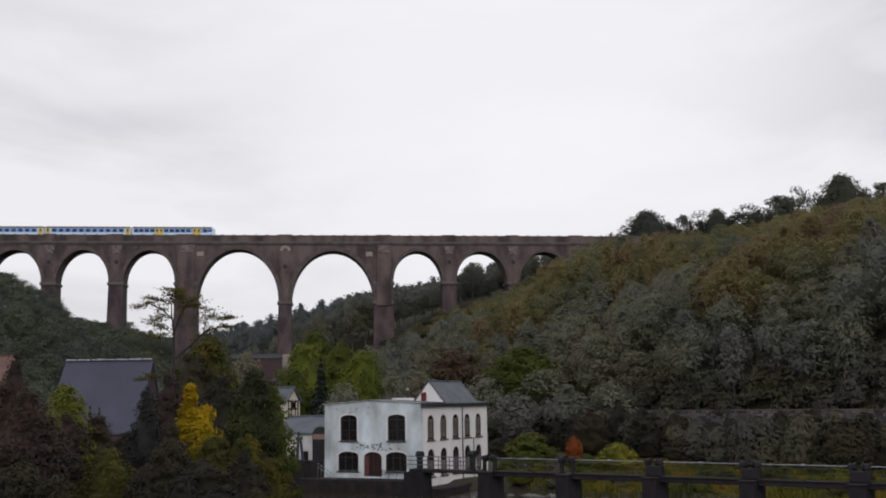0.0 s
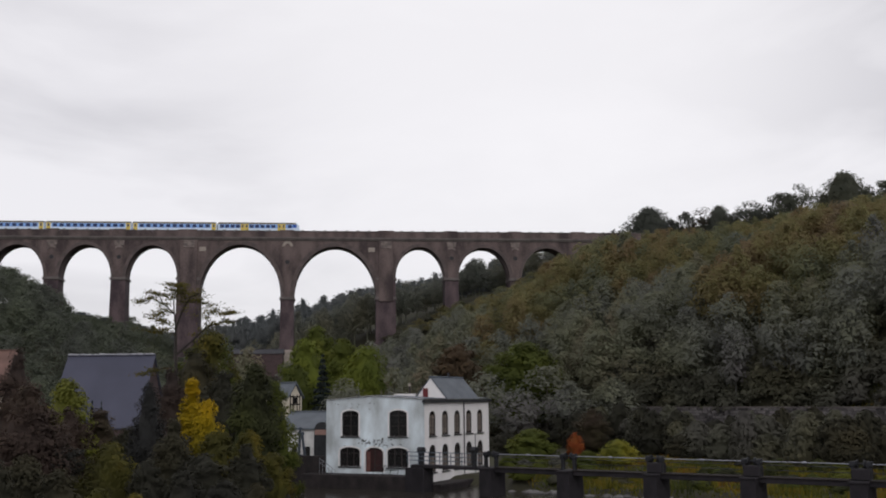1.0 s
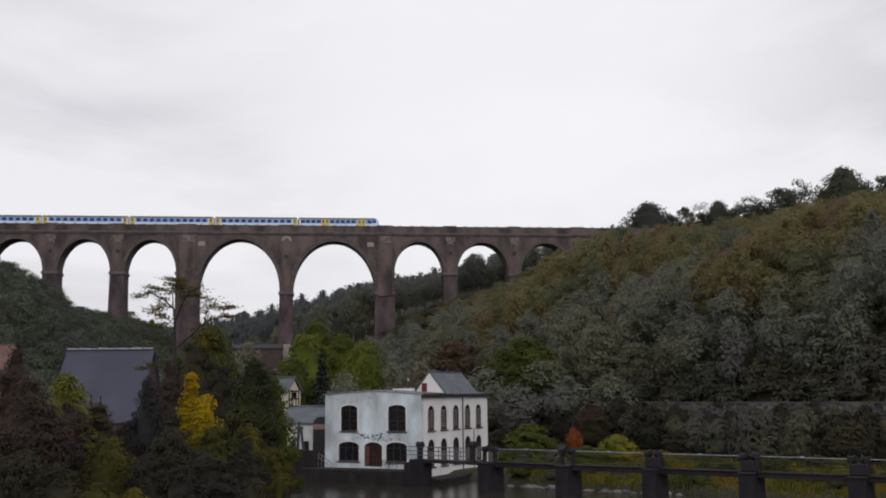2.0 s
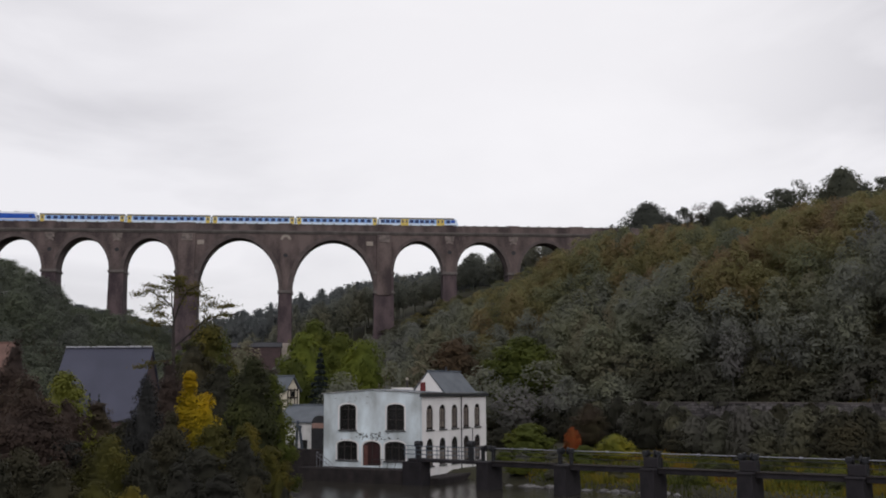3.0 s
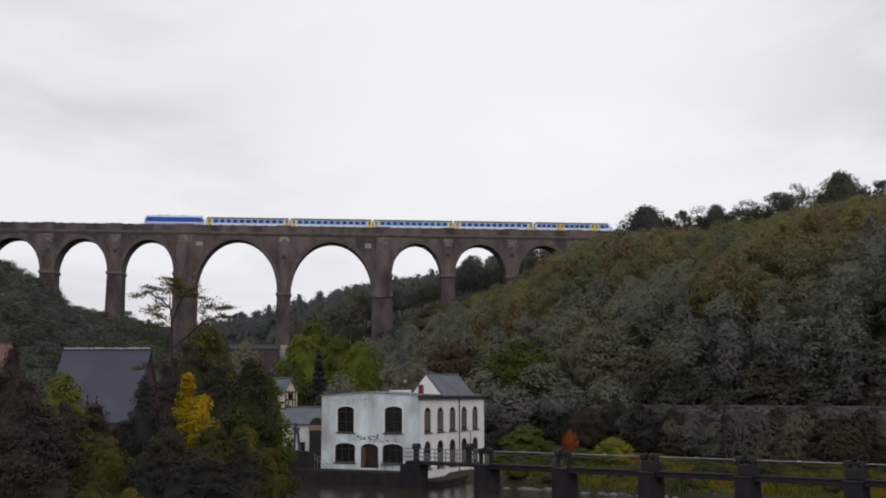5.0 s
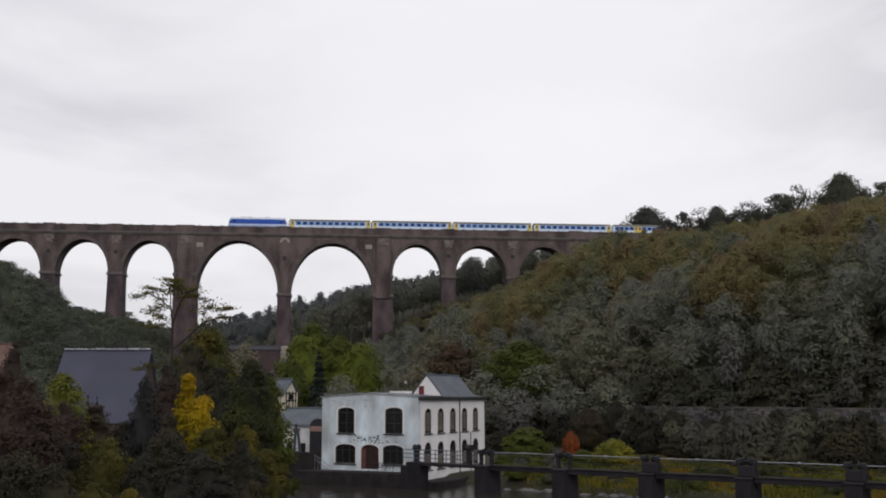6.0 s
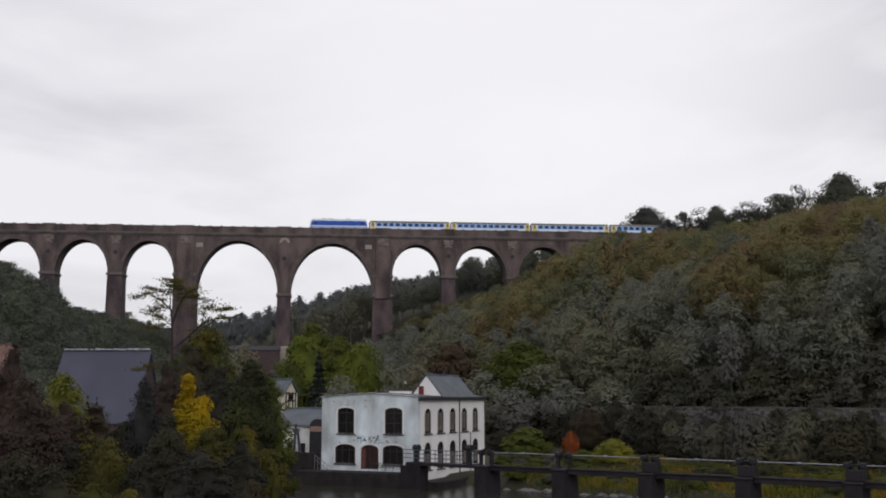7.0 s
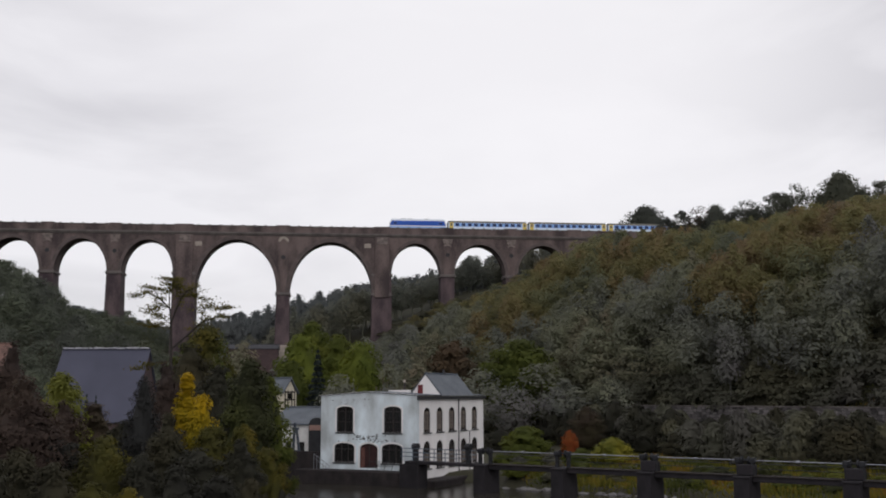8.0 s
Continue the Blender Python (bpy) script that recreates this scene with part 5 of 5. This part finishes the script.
K_NEAR_LIME = [leafy(255 + i, 6, 3.2, LEAF_OLIVE, "bush", leaf=0.115, leaves=9000, low=0.0, limbs=4, blobs=120) for i in range(2)]
K_RED = [leafy(180, 5, 1.8, LEAF_RED, "tall", leaf=0.12, leaves=4500, low=0.05)]
K_SPIKE = [spruce_kind(240, 9, 2.0, 0.18, 6000, NEEDLES), leafy(241, 12, 3.6, LEAF_NIGHT, "bush", low=0.03, leaf=0.13, leaves=13000, blobs=190)]
K_CONE = [leafy(245, 14, 4.2, LEAF_RIM, "bush", low=0.04, leaf=0.15, leaves=15000, blobs=170)]
# Lighter green crown, made for the lit rim of the dark pointed tree.
K_LIT_RIM = [leafy(246, 12, 3.4, LEAF_GREEN, "bush", low=0.04, leaf=0.14, leaves=11000)]
K_SPRUCE = [spruce_kind(190 + i, 14, 3.0, 0.24, 8000, NEEDLES) for i in range(2)]
K_BIRCH = [leafy(200, 16, 2.4, LEAF_GREEN, "tall", leaf=0.14, leaves=900, low=0.5, bark=BIRCH, r0=0.085, limbs=4, core=0.0)]
K_CREST = [leafy(210 + i, 12, 7.5, LEAF_CREST, "bush" if i == 0 else "round", leaf=0.22, leaves=8000, low=0.04 if i == 0 else 0.12, blobs=110 if i == 0 else 75, limbs=46, lump=0.75 if i == 0 else 0.62, shell=0.3, r0=0.26, ruffle=0.6, core=0.55 if i == 0 else 0.0) for i in range(3)]
K_THIN = [leafy(220, 15, 5, LEAF_BROWN, "round", leaf=0.26, leaves=700, low=0.3, blobs=40, limbs=34, core=0.0)]
K_WOOD = WOOD_KINDS


def put(kind, x, y, top, r, label, name="tree", category="tree", group=""):
    z = hz(x, y)
    return plant(kind, x, y, max(1.0, top - z), r, label, name, category, group, turn=(x * 37 + y * 13) % 360)


def build_bank_trees():
    g = "trees on the near river bank"
    put(K_SPRUCE[0], -27.3, 62, 12.1, 1.1, "dark blue-green spruce on the river bank", "spruce", group=g)
    put(K_BROWN[0], -34.5, 82, 16.7, 2.7, "tall tree with dull reddish-brown autumn leaves", group=g)
    put(K_BROWN[1], -29.3, 72, 13.7, 3.4, "tree with dull brown-green leaves", group=g)
    put(K_LIME[0], -34.9, 94, 14.5, 3.7, "young tree with yellow-green crown beside the slate hall", group=g)
    put(K_BROWN[0], -31.6, 86, 11.9, 2.8, "dull brown tree below the yellow-green one", group=g)
    put(K_SPIKE[0], -34.6, 100, 12.6, 0.9, "small dark conifer in front of the slate hall", "spruce", group=g)
    put(K_SPIKE[0], -33.7, 100, 12.5, 0.8, "small dark conifer in front of the slate hall", "spruce", group=g)
    put(K_BROWN[1], -32.9, 97, 11.7, 3.8, "dull brown tree in front of the slate hall", group=g)
    put(K_DARK[2], -29.7, 96, 10.0, 3.0, "dark green tree in front of the slate hall", group=g)
    put(K_SPIKE[1], -24.4, 84, 13.9, 2.1, "dense blue-black conifer on the river bank", "spruce", group=g)
    put(K_BROWN[0], -26.7, 99, 15.6, 2.8, "brownish-purple tree behind the conifer", group=g)
    put(K_YELLOW[0], -19.9, 80, 13.9, 2.9, "narrow tree with a bright yellow flame-shaped crown", group=g)
    put(K_YELLOW[1], -18.5, 79, 12.3, 2.0, "small bright yellow tree beside the flame-shaped one", group=g)
    put(K_DARK[0], -27.7, 112, 18.2, 3.9, "olive-dark tree behind the yellow one", group=g)
    put(K_OLIVE[0], -27.0, 116, 20.4, 4.1, "olive tree with yellowing crown behind the bank", group=g)
    put(K_DARK[1], -19.7, 74, 11.0, 2.2, "dark green tree before the yellow one", group=g)
    put(K_OLIVE[1], -17.0, 76, 10.1, 2.1, "yellow-green tree below the yellow one", group=g)
    put(K_DARK[0], -17.0, 72, 8.6, 3.0, "dark green tree on the river bank", group=g)
    put(K_CONE[0], -17.4, 92, 15.8, 3.6, "tall dark green tree of pointed shape by the annexe", group=g)
    # Added tree: its lighter green stands in for the dark tree's lit edge.
    put(K_LIT_RIM[0], -16.0, 95, 14.0, 2.9, "green tree added as the lit rim of the pointed dark tree", group=g)
    put(K_DARK[2], -21.4, 98, 15.3, 3.7, "dark green tree beside the birch", group=g)
    put(K_OLIVE[1], -15.2, 79, 10.0, 1.8, "slender yellow-green young tree on the bank", group=g)
    put(K_OLIVE[0], -13.6, 80, 8.2, 2.0, "yellow-olive young tree near the quay", group=g)
    put(K_DARK[1], -14.4, 74, 9.1, 2.3, "dark green tree near the quay", group=g)
    put(K_DARK[2], -30.1, 78, 10.2, 3.8, "dark brownish-green tree on the bank", group=g)
    put(K_BIRCH[0], -21.4, 99.5, 18.5, 1.5, "slender birch with a white trunk", "birch", group=g)
    g = "shrubs on the near river bank"
    put(K_NEAR_LIME[0], -24.5, 75, 9.4, 3.5, "broad olive and yellow-green shrub", "shrub", "shrub", g)
    put(K_NEAR[0], -20.3, 70, 8.3, 2.2, "dense dark green shrub on the bank", "shrub", "shrub", g)
    put(K_NEAR[1], -16.9, 66, 7.8, 2.4, "dense dark green shrub on the bank", "shrub", "shrub", g)
    put(K_NEAR[0], -14.3, 66, 7.2, 2.3, "dense dark green shrub on the bank", "shrub", "shrub", g)
    put(K_NEAR_LIME[1], -11.9, 74, 6.5, 1.1, "yellow-olive autumn shrub near the quay", "shrub", "shrub", g)
    put(K_NEAR[1], -12.6, 68, 6.8, 1.9, "dense dark green shrub on the bank", "shrub", "shrub", g)
    put(K_NEAR_LIME[1], -20.9, 62, 7.0, 2.2, "yellow-olive autumn shrub on the bank", "shrub", "shrub", g)
    put(K_NEAR_LIME[0], -18.7, 62, 6.8, 1.9, "yellow-olive autumn shrub on the bank", "shrub", "shrub", g)
    put(K_NEAR[0], -27.0, 66, 8.9, 3.0, "dense dark green shrub on the bank", "shrub", "shrub", g)
    put(K_NEAR[1], -24.0, 64, 8.1, 2.5, "dense dark green shrub on the bank", "shrub", "shrub", g)
    put(K_NEAR[0], -26.2, 60, 8.9, 2.1, "dense dark green shrub on the bank", "shrub", "shrub", g)
    put(K_NEAR[1], -11.1, 72, 5.7, 1.0, "dense dark green shrub near the quay", "shrub", "shrub", g)


def open_tree():
    """A tall tree with a forked bare stem and flat, thin sprays of leaves."""
    x, y = -27.95, 105.0
    base = hz(x, y)
    t = thing("sparse_tree", pose(x, y, base), "tall forked tree with sparse flat sprays of leaves", "tree")
    rng = np.random.default_rng(5)
    # each limb: its thickness at the start, then points across and up
    limbs = [
        (0.24, (0.1, base - 0.6), (0.2, 10.0), (0.1, 15.0), (0.0, 17.9), (-0.05, 19.7)),
        (0.12, (-0.05, 19.7), (-0.25, 21.0), (-1.3, 22.0), (-2.7, 22.7), (-4.4, 22.2)),
        (0.08, (-0.25, 21.0), (-0.35, 22.4), (-0.2, 23.4), (-1.1, 24.1)),
        (0.05, (-0.2, 23.4), (0.5, 24.2)),
        (0.05, (-1.3, 22.0), (-2.0, 23.0), (-3.1, 23.3)),
        (0.05, (-0.4, 21.2), (-1.4, 21.3), (-2.4, 20.9)),
        (0.06, (0.0, 18.9), (-0.9, 19.5), (-2.5, 19.2)),
        (0.05, (0.0, 19.3), (-1.1, 20.2), (-2.2, 20.5)),
        (0.13, (-0.05, 19.5), (0.6, 21.2), (1.5, 22.7), (3.1, 23.3)),
        (0.06, (1.5, 22.7), (2.3, 22.3), (3.4, 21.7)),
        (0.05, (0.9, 21.8), (0.9, 22.9), (0.4, 23.4)),
        (0.12, (0.0, 16.8), (1.6, 18.2), (3.0, 19.6), (4.7, 20.2), (6.4, 20.3)),
        (0.06, (3.0, 19.6), (3.3, 20.8), (4.5, 21.5)),
        (0.05, (4.7, 20.2), (5.3, 21.1), (5.9, 21.2)),
        (0.05, (0.1, 15.6), (-1.5, 15.4), (-3.4, 14.7)),
    ]
    bm = bmesh.new()
    cs, ns = [], []
    for k, (r, *pts) in enumerate(limbs):
        sway = rng.uniform(-1.3, 1.3) if k else 0.0
        run = [Vector((px, sway * i / len(pts) if k else 0.0, pz - base)) for i, (px, pz) in enumerate(pts)]
        for i in range(len(run) - 1):
            f0, f1 = 1 - 0.72 * i / (len(run) - 1), 1 - 0.72 * (i + 1) / (len(run) - 1)
            rod(run[i], run[i + 1], r * (f0 if k else 1 - 0.12 * i), r * (f1 if k else 1 - 0.12 * (i + 1)), 6, bm)
        if k == 0:
            continue
        for _ in range(15 if len(run) > 3 else 11):
            f = rng.uniform(0.35, 1.0) * (len(run) - 1)
            i = min(int(f), len(run) - 2)
            a = run[i].lerp(run[i + 1], f - i)
            e = a + Vector((rng.normal() * 0.65, rng.normal() * 0.7, rng.uniform(-0.15, 0.30)))
            rod(a, e, 0.02, 0.007, 4, bm)
            for _ in range(30):
                w = a.lerp(e, rng.uniform(0.3, 1.25))
                cs.append((w.x + rng.normal() * 0.30, w.y + rng.normal() * 0.30, w.z + rng.normal() * 0.11))
                ns.append((rng.normal(), rng.normal(), 0.5))
    part("trunk", bm, BARK_DARK, t)
    v, f = leaf_quads(np.array(cs), unit(np.array(ns)), 0.095, rng)
    part("crown", quick_mesh("crown", v, f, LEAF_THIN), LEAF_THIN, t)


def build_valley_trees():
    g = "trees between the mill and the viaduct"
    rows = [(K_GREEN[0], -30.0, 235, 29.5, 5.6, "green broadleaf tree below the viaduct"), (K_FRESH[0], -16.0, 200, 22.9, 6.2, "yellow-green lime tree behind the mill"), (K_FRESH[1], -28.4, 205, 24.6, 6.0, "yellow-green tree behind the mill"), (K_GREEN[1], -23.0, 225, 25.8, 5.0, "green broadleaf tree below the viaduct"), (K_WOOD[0], -9.9, 190, 18.6, 4.2, "dark green tree behind the mill"), (K_GREEN[2], -27.8, 190, 18.6, 4.2, "green broadleaf tree behind the annexe"), (K_WOOD[0], -5.0, 205, 19.1, 5.1, "dull green tree behind the mill"), (K_RUST[0], 2.5, 222, 24.2, 7.0, "tree with orange-brown autumn leaves"), (K_GREEN[0], 15.5, 205, 23.4, 9.0, "broad olive green tree at the wood's edge"), (K_WOOD[1], 6.9, 190, 17.5, 5.8, "dull green tree at the wood's edge"), (K_WOOD[2], 18.9, 195, 18.7, 6.5, "dull green tree at the wood's edge"), (K_WOOD[3], -11.0, 235, 24.7, 5.9, "dull green tree below the viaduct"), (K_WOOD[1], 12.0, 178, 14.0, 5.0, "dark tree at the wood's edge"), (K_WOOD[3], 21.0, 176, 15.0, 5.2, "dark tree at the wood's edge"), (K_WOOD[4], 28.5, 176, 15.5, 5.0, "dark tree at the wood's edge"), (K_BROWN[1], 23.0, 165, 10.5, 3.4, "small reddish-brown tree beyond the weir"), (K_WOOD[2], 3.5, 172, 12.0, 4.0, "dark tree behind the mill"), (K_WOOD[4], -17.5, 176, 16.0, 4.5, "dull green tree behind the mill"), (K_DARK[2], -30.0, 176, 16.5, 4.5, "dark tree behind the annexe"), (K_WOOD[0], -40.0, 205, 23.5, 5.5, "dull green tree behind the slate hall"), (K_GREEN[1], -47.0, 190, 22.5, 5.0, "green tree behind the slate hall"), (K_WOOD[2], -38.0, 250, 22.0, 6.0, "dull green tree below the viaduct"), (K_WOOD[1], -20, 262, 27.5, 6.0, "dull green tree below the viaduct"), (K_WOOD[3], -3, 250, 26.0, 6.0, "dull green tree below the viaduct")]
    for k, x, y, top, r, label in rows:
        put(k, x, y, top, r, label, group=g)
    put(K_SPRUCE[1], -22.4, 184, 20.8, 3.8, "dark spruce behind the mill", "spruce", group=g)
    g = "trees along the crest of the hill"
    for i, (x, y, top, r) in enumerate([(70.5, 348, 77.9, 13.8), (68.5, 285, 64.3, 5.3), (84.6, 279, 66.0, 8.7), (76.6, 281, 65.5, 6.9), (92.4, 275, 67.4, 8.3), (97.2, 274, 69.7, 6.9), (107.6, 270, 72.5, 11.0), (117.5, 268, 69.0, 8.5), (51.9, 296, 61.0, 6.0), (103.5, 272, 66.6, 6.0), (64.0, 287, 62.4, 5.8), (88.0, 278, 64.1, 5.8), (113.0, 269, 67.1, 6.2), (72.5, 284, 62.2, 5.1)]):
        put(K_CREST[i % 3], x, y, top, r, "broadleaf tree standing against the sky on the crest", group=g)
    put(K_THIN[0], 72.6, 282, 65.6, 5.0, "half-bare tree with thin brown leaves on the crest", group=g)


def build_bank_shrubs():
    g = "shrubs on the far river bank"
    put(K_BUSH_GREEN[0], 12.1, 150, 7.8, 4.6, "round green shrub beyond the weir", "shrub", "shrub", g)
    put(K_BUSH[0], 8.8, 158, 7.0, 3.4, "dark shrub behind the mill", "shrub", "shrub", g)
    put(K_RED[0], 17.9, 146, 7.3, 1.5, "small orange-red autumn tree beyond the weir", "autumn_tree", "tree")
    put(K_BUSH_LIME[0], 22.3, 136, 6.6, 3.2, "bright yellow-green shrub beyond the weir", "shrub", "shrub", g)
    put(K_BUSH_GREEN[1], 18.6, 139, 5.0, 2.6, "green shrub beyond the weir", "shrub", "shrub", g)
    rng = np.random.default_rng(11)
    kinds = [(K_BUSH_DULL, "dull green shrub below the stone wall"), (K_BUSH_DULL, "dull green shrub below the stone wall"), (K_BUSH, "dark shrub below the stone wall"), (K_BUSH_DULL, "dull green shrub below the stone wall"), (K_BUSH, "dark shrub below the stone wall")]
    for i in range(110):
        y = rng.uniform(128, 176)
        wall = 36 - (y - 180) * 0.655
        x = wall - rng.uniform(3.0, 22)
        if x < 15 or x > y * 0.45 + 5:
            continue
        k, label = kinds[i % 5]
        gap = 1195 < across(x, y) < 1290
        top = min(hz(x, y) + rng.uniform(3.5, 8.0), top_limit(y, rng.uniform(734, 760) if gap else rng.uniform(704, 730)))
        if top - hz(x, y) < 1.2:
            continue
        put(k[i % 2], x, y, top, rng.uniform(2.2, 3.6), label, "shrub", "shrub", "shrubs below the stone wall")
    for i in range(34):
        x, y = rng.uniform(24, 52), rng.uniform(104, 126)
        if y < shore(x) + 4:
            continue
        put((K_LOW if i % 3 else K_LOW_GREEN)[i % 2], x, y, hz(x, y) + rng.uniform(0.7, 1.7), rng.uniform(1.0, 2.2), "low dark green shrub on the meadow", "shrub", "shrub", "low shrubs on the meadow")
    for i, (x, y, h, r) in enumerate([(8.4, 118.5, 1.7, 2.0), (12.4, 116, 1.2, 1.6), (7.5, 132, 2.2, 1.6), (9.2, 126, 1.9, 1.5), (11.0, 124, 2.0, 1.6), (13.0, 121, 1.7, 1.4), (10.0, 133, 2.6, 2.0), (13.5, 128, 2.2, 1.8), (16.5, 122, 1.6, 1.6), (19.5, 118, 1.4, 1.5), (17.0, 130, 2.0, 2.0)]):
        put((K_BUSH_GREEN, K_BUSH_DULL)[i % 2][i % 2], x, y, hz(x, y) + h, r, "low dark green shrub at the water's edge", "shrub", "shrub", "shrubs at the water's edge")
    # grass and weeds on the far bank
    n = 60000
    x, y = rng.uniform(-32, 75, n), rng.uniform(95, 150, n)
    keep = (y > shore(x) + 2.2) & (x > 9) & (x < y * 0.47)
    x, y = x[keep], y[keep]
    z = height(x, y)
    b = rng.uniform(0, 6.28, len(x))
    hgt = rng.uniform(0.25, 0.75, len(x)) * (0.6 + 0.8 * (np.sin(x * 0.5) * np.sin(y * 0.4) > 0.1))
    w = rng.uniform(0.05, 0.14, len(x))
    dx, dy = np.cos(b) * w, np.sin(b) * w
    lx, ly = rng.normal(0, 0.15, len(x)), rng.normal(0, 0.15, len(x))
    v = np.stack([np.stack([x - dx, y - dy, z - 0.05], 1), np.stack([x + dx, y + dy, z - 0.05], 1), np.stack([x + lx, y + ly, z + hgt], 1)], 1).reshape(-1, 3)
    f = np.arange(len(v)).reshape(-1, 3)
    tagged(new("bank_grass", quick_mesh("bank_grass", v, f, GRASS_LEAF)), "tall yellow-green grass and weeds on the river bank", "grass", kind="stuff")


def build_stones():
    """Boulders at the water's edge and the stone wall of the road terrace."""
    rng = np.random.default_rng(21)
    rock = []
    for k in range(3):
        bm = bmesh.new()
        bmesh.ops.create_icosphere(bm, subdivisions=1, radius=1)
        for q in bm.verts:
            q.co *= float(rng.uniform(0.75, 1.15))
            q.co.z *= 0.6
        rock.append(from_bm("boulder", bm, ROCK))
    for i in range(64):
        t = rng.uniform(0, 1)
        x = 5.5 + 17 * t + rng.normal() * 0.8
        y = float(shore(x)) + rng.uniform(0.7, 2.4)
        s = rng.uniform(0.3, 0.8)
        b = new("boulder", rock[i % 3])
        b.matrix_basis = pose(x, y, max(WATER_Z - 0.1, hz(x, y) - 0.02), 0, 0, rng.uniform(0, 360)) @ Matrix.Diagonal((s, s * 0.8, s, 1))
        tagged(b, "pale grey boulder at the water's edge", "boulder", "boulders along the shore")
    a, b = Vector((31.0, 187.6, 0)), Vector((66.0, 134.2, 0))
    d = (b - a)
    m = Matrix.Translation(a) @ pose(0, 0, 0, 0, 0, math.degrees(math.atan2(d.y, d.x)))
    wall = thing("stone_wall", m, "rough grey stone retaining wall of a road terrace", "retaining wall", kind="structure")
    L = d.length
    part("wall_core", box(0, L, 0.12, 0.9, 1.5, 10.1), MORTAR, wall)
    vs, fs = [], []
    z = 4.6
    while z < 10.0:
        hh = rng.uniform(0.32, 0.5)
        x = rng.uniform(-0.3, 0)
        while x < L:
            ww = rng.uniform(0.45, 1.1)
            p = rng.uniform(0.0, 0.12)
            o = len(vs)
            e = 0.03
            vs += [(x + e, -p, z + e), (x + ww - e, -p + rng.uniform(-0.03, 0.03), z + e), (x + ww - e, -p, z + hh - e), (x + e, -p, z + hh - e), (x + e, 0.2, z + e), (x + ww - e, 0.2, z + e), (x + ww - e, 0.2, z + hh - e), (x + e, 0.2, z + hh - e)]
            fs += [(o, o + 1, o + 2, o + 3), (o, o + 4, o + 5, o + 1), (o + 1, o + 5, o + 6, o + 2), (o + 2, o + 6, o + 7, o + 3), (o + 3, o + 7, o + 4, o)]
            x += ww
        z += hh
    st = part("wall_stones", mesh_object("wall_stones", vs, fs, WALL_STONE), WALL_STONE, wall)
    tagged(st, kind="stuff")
    part("coping", box(0, L, -0.12, 0.95, 10.1, 10.32, 0.04), COPING, wall)


build_bank_trees()
open_tree()
build_valley_trees()
build_bank_shrubs()
build_stones()


def motions():
    """The train crosses the viaduct at a steady pace."""
    for car, s in TRAIN:
        rows = []
        for i in range(9):
            x = s + 0.04 + 25.78 * (i - 4.5)
            rows.append((i, VIA @ pose(x + 0.01 * max(0.0, x - 95), 2.27, RAIL_Z)))
        walk(car, rows)


motions()
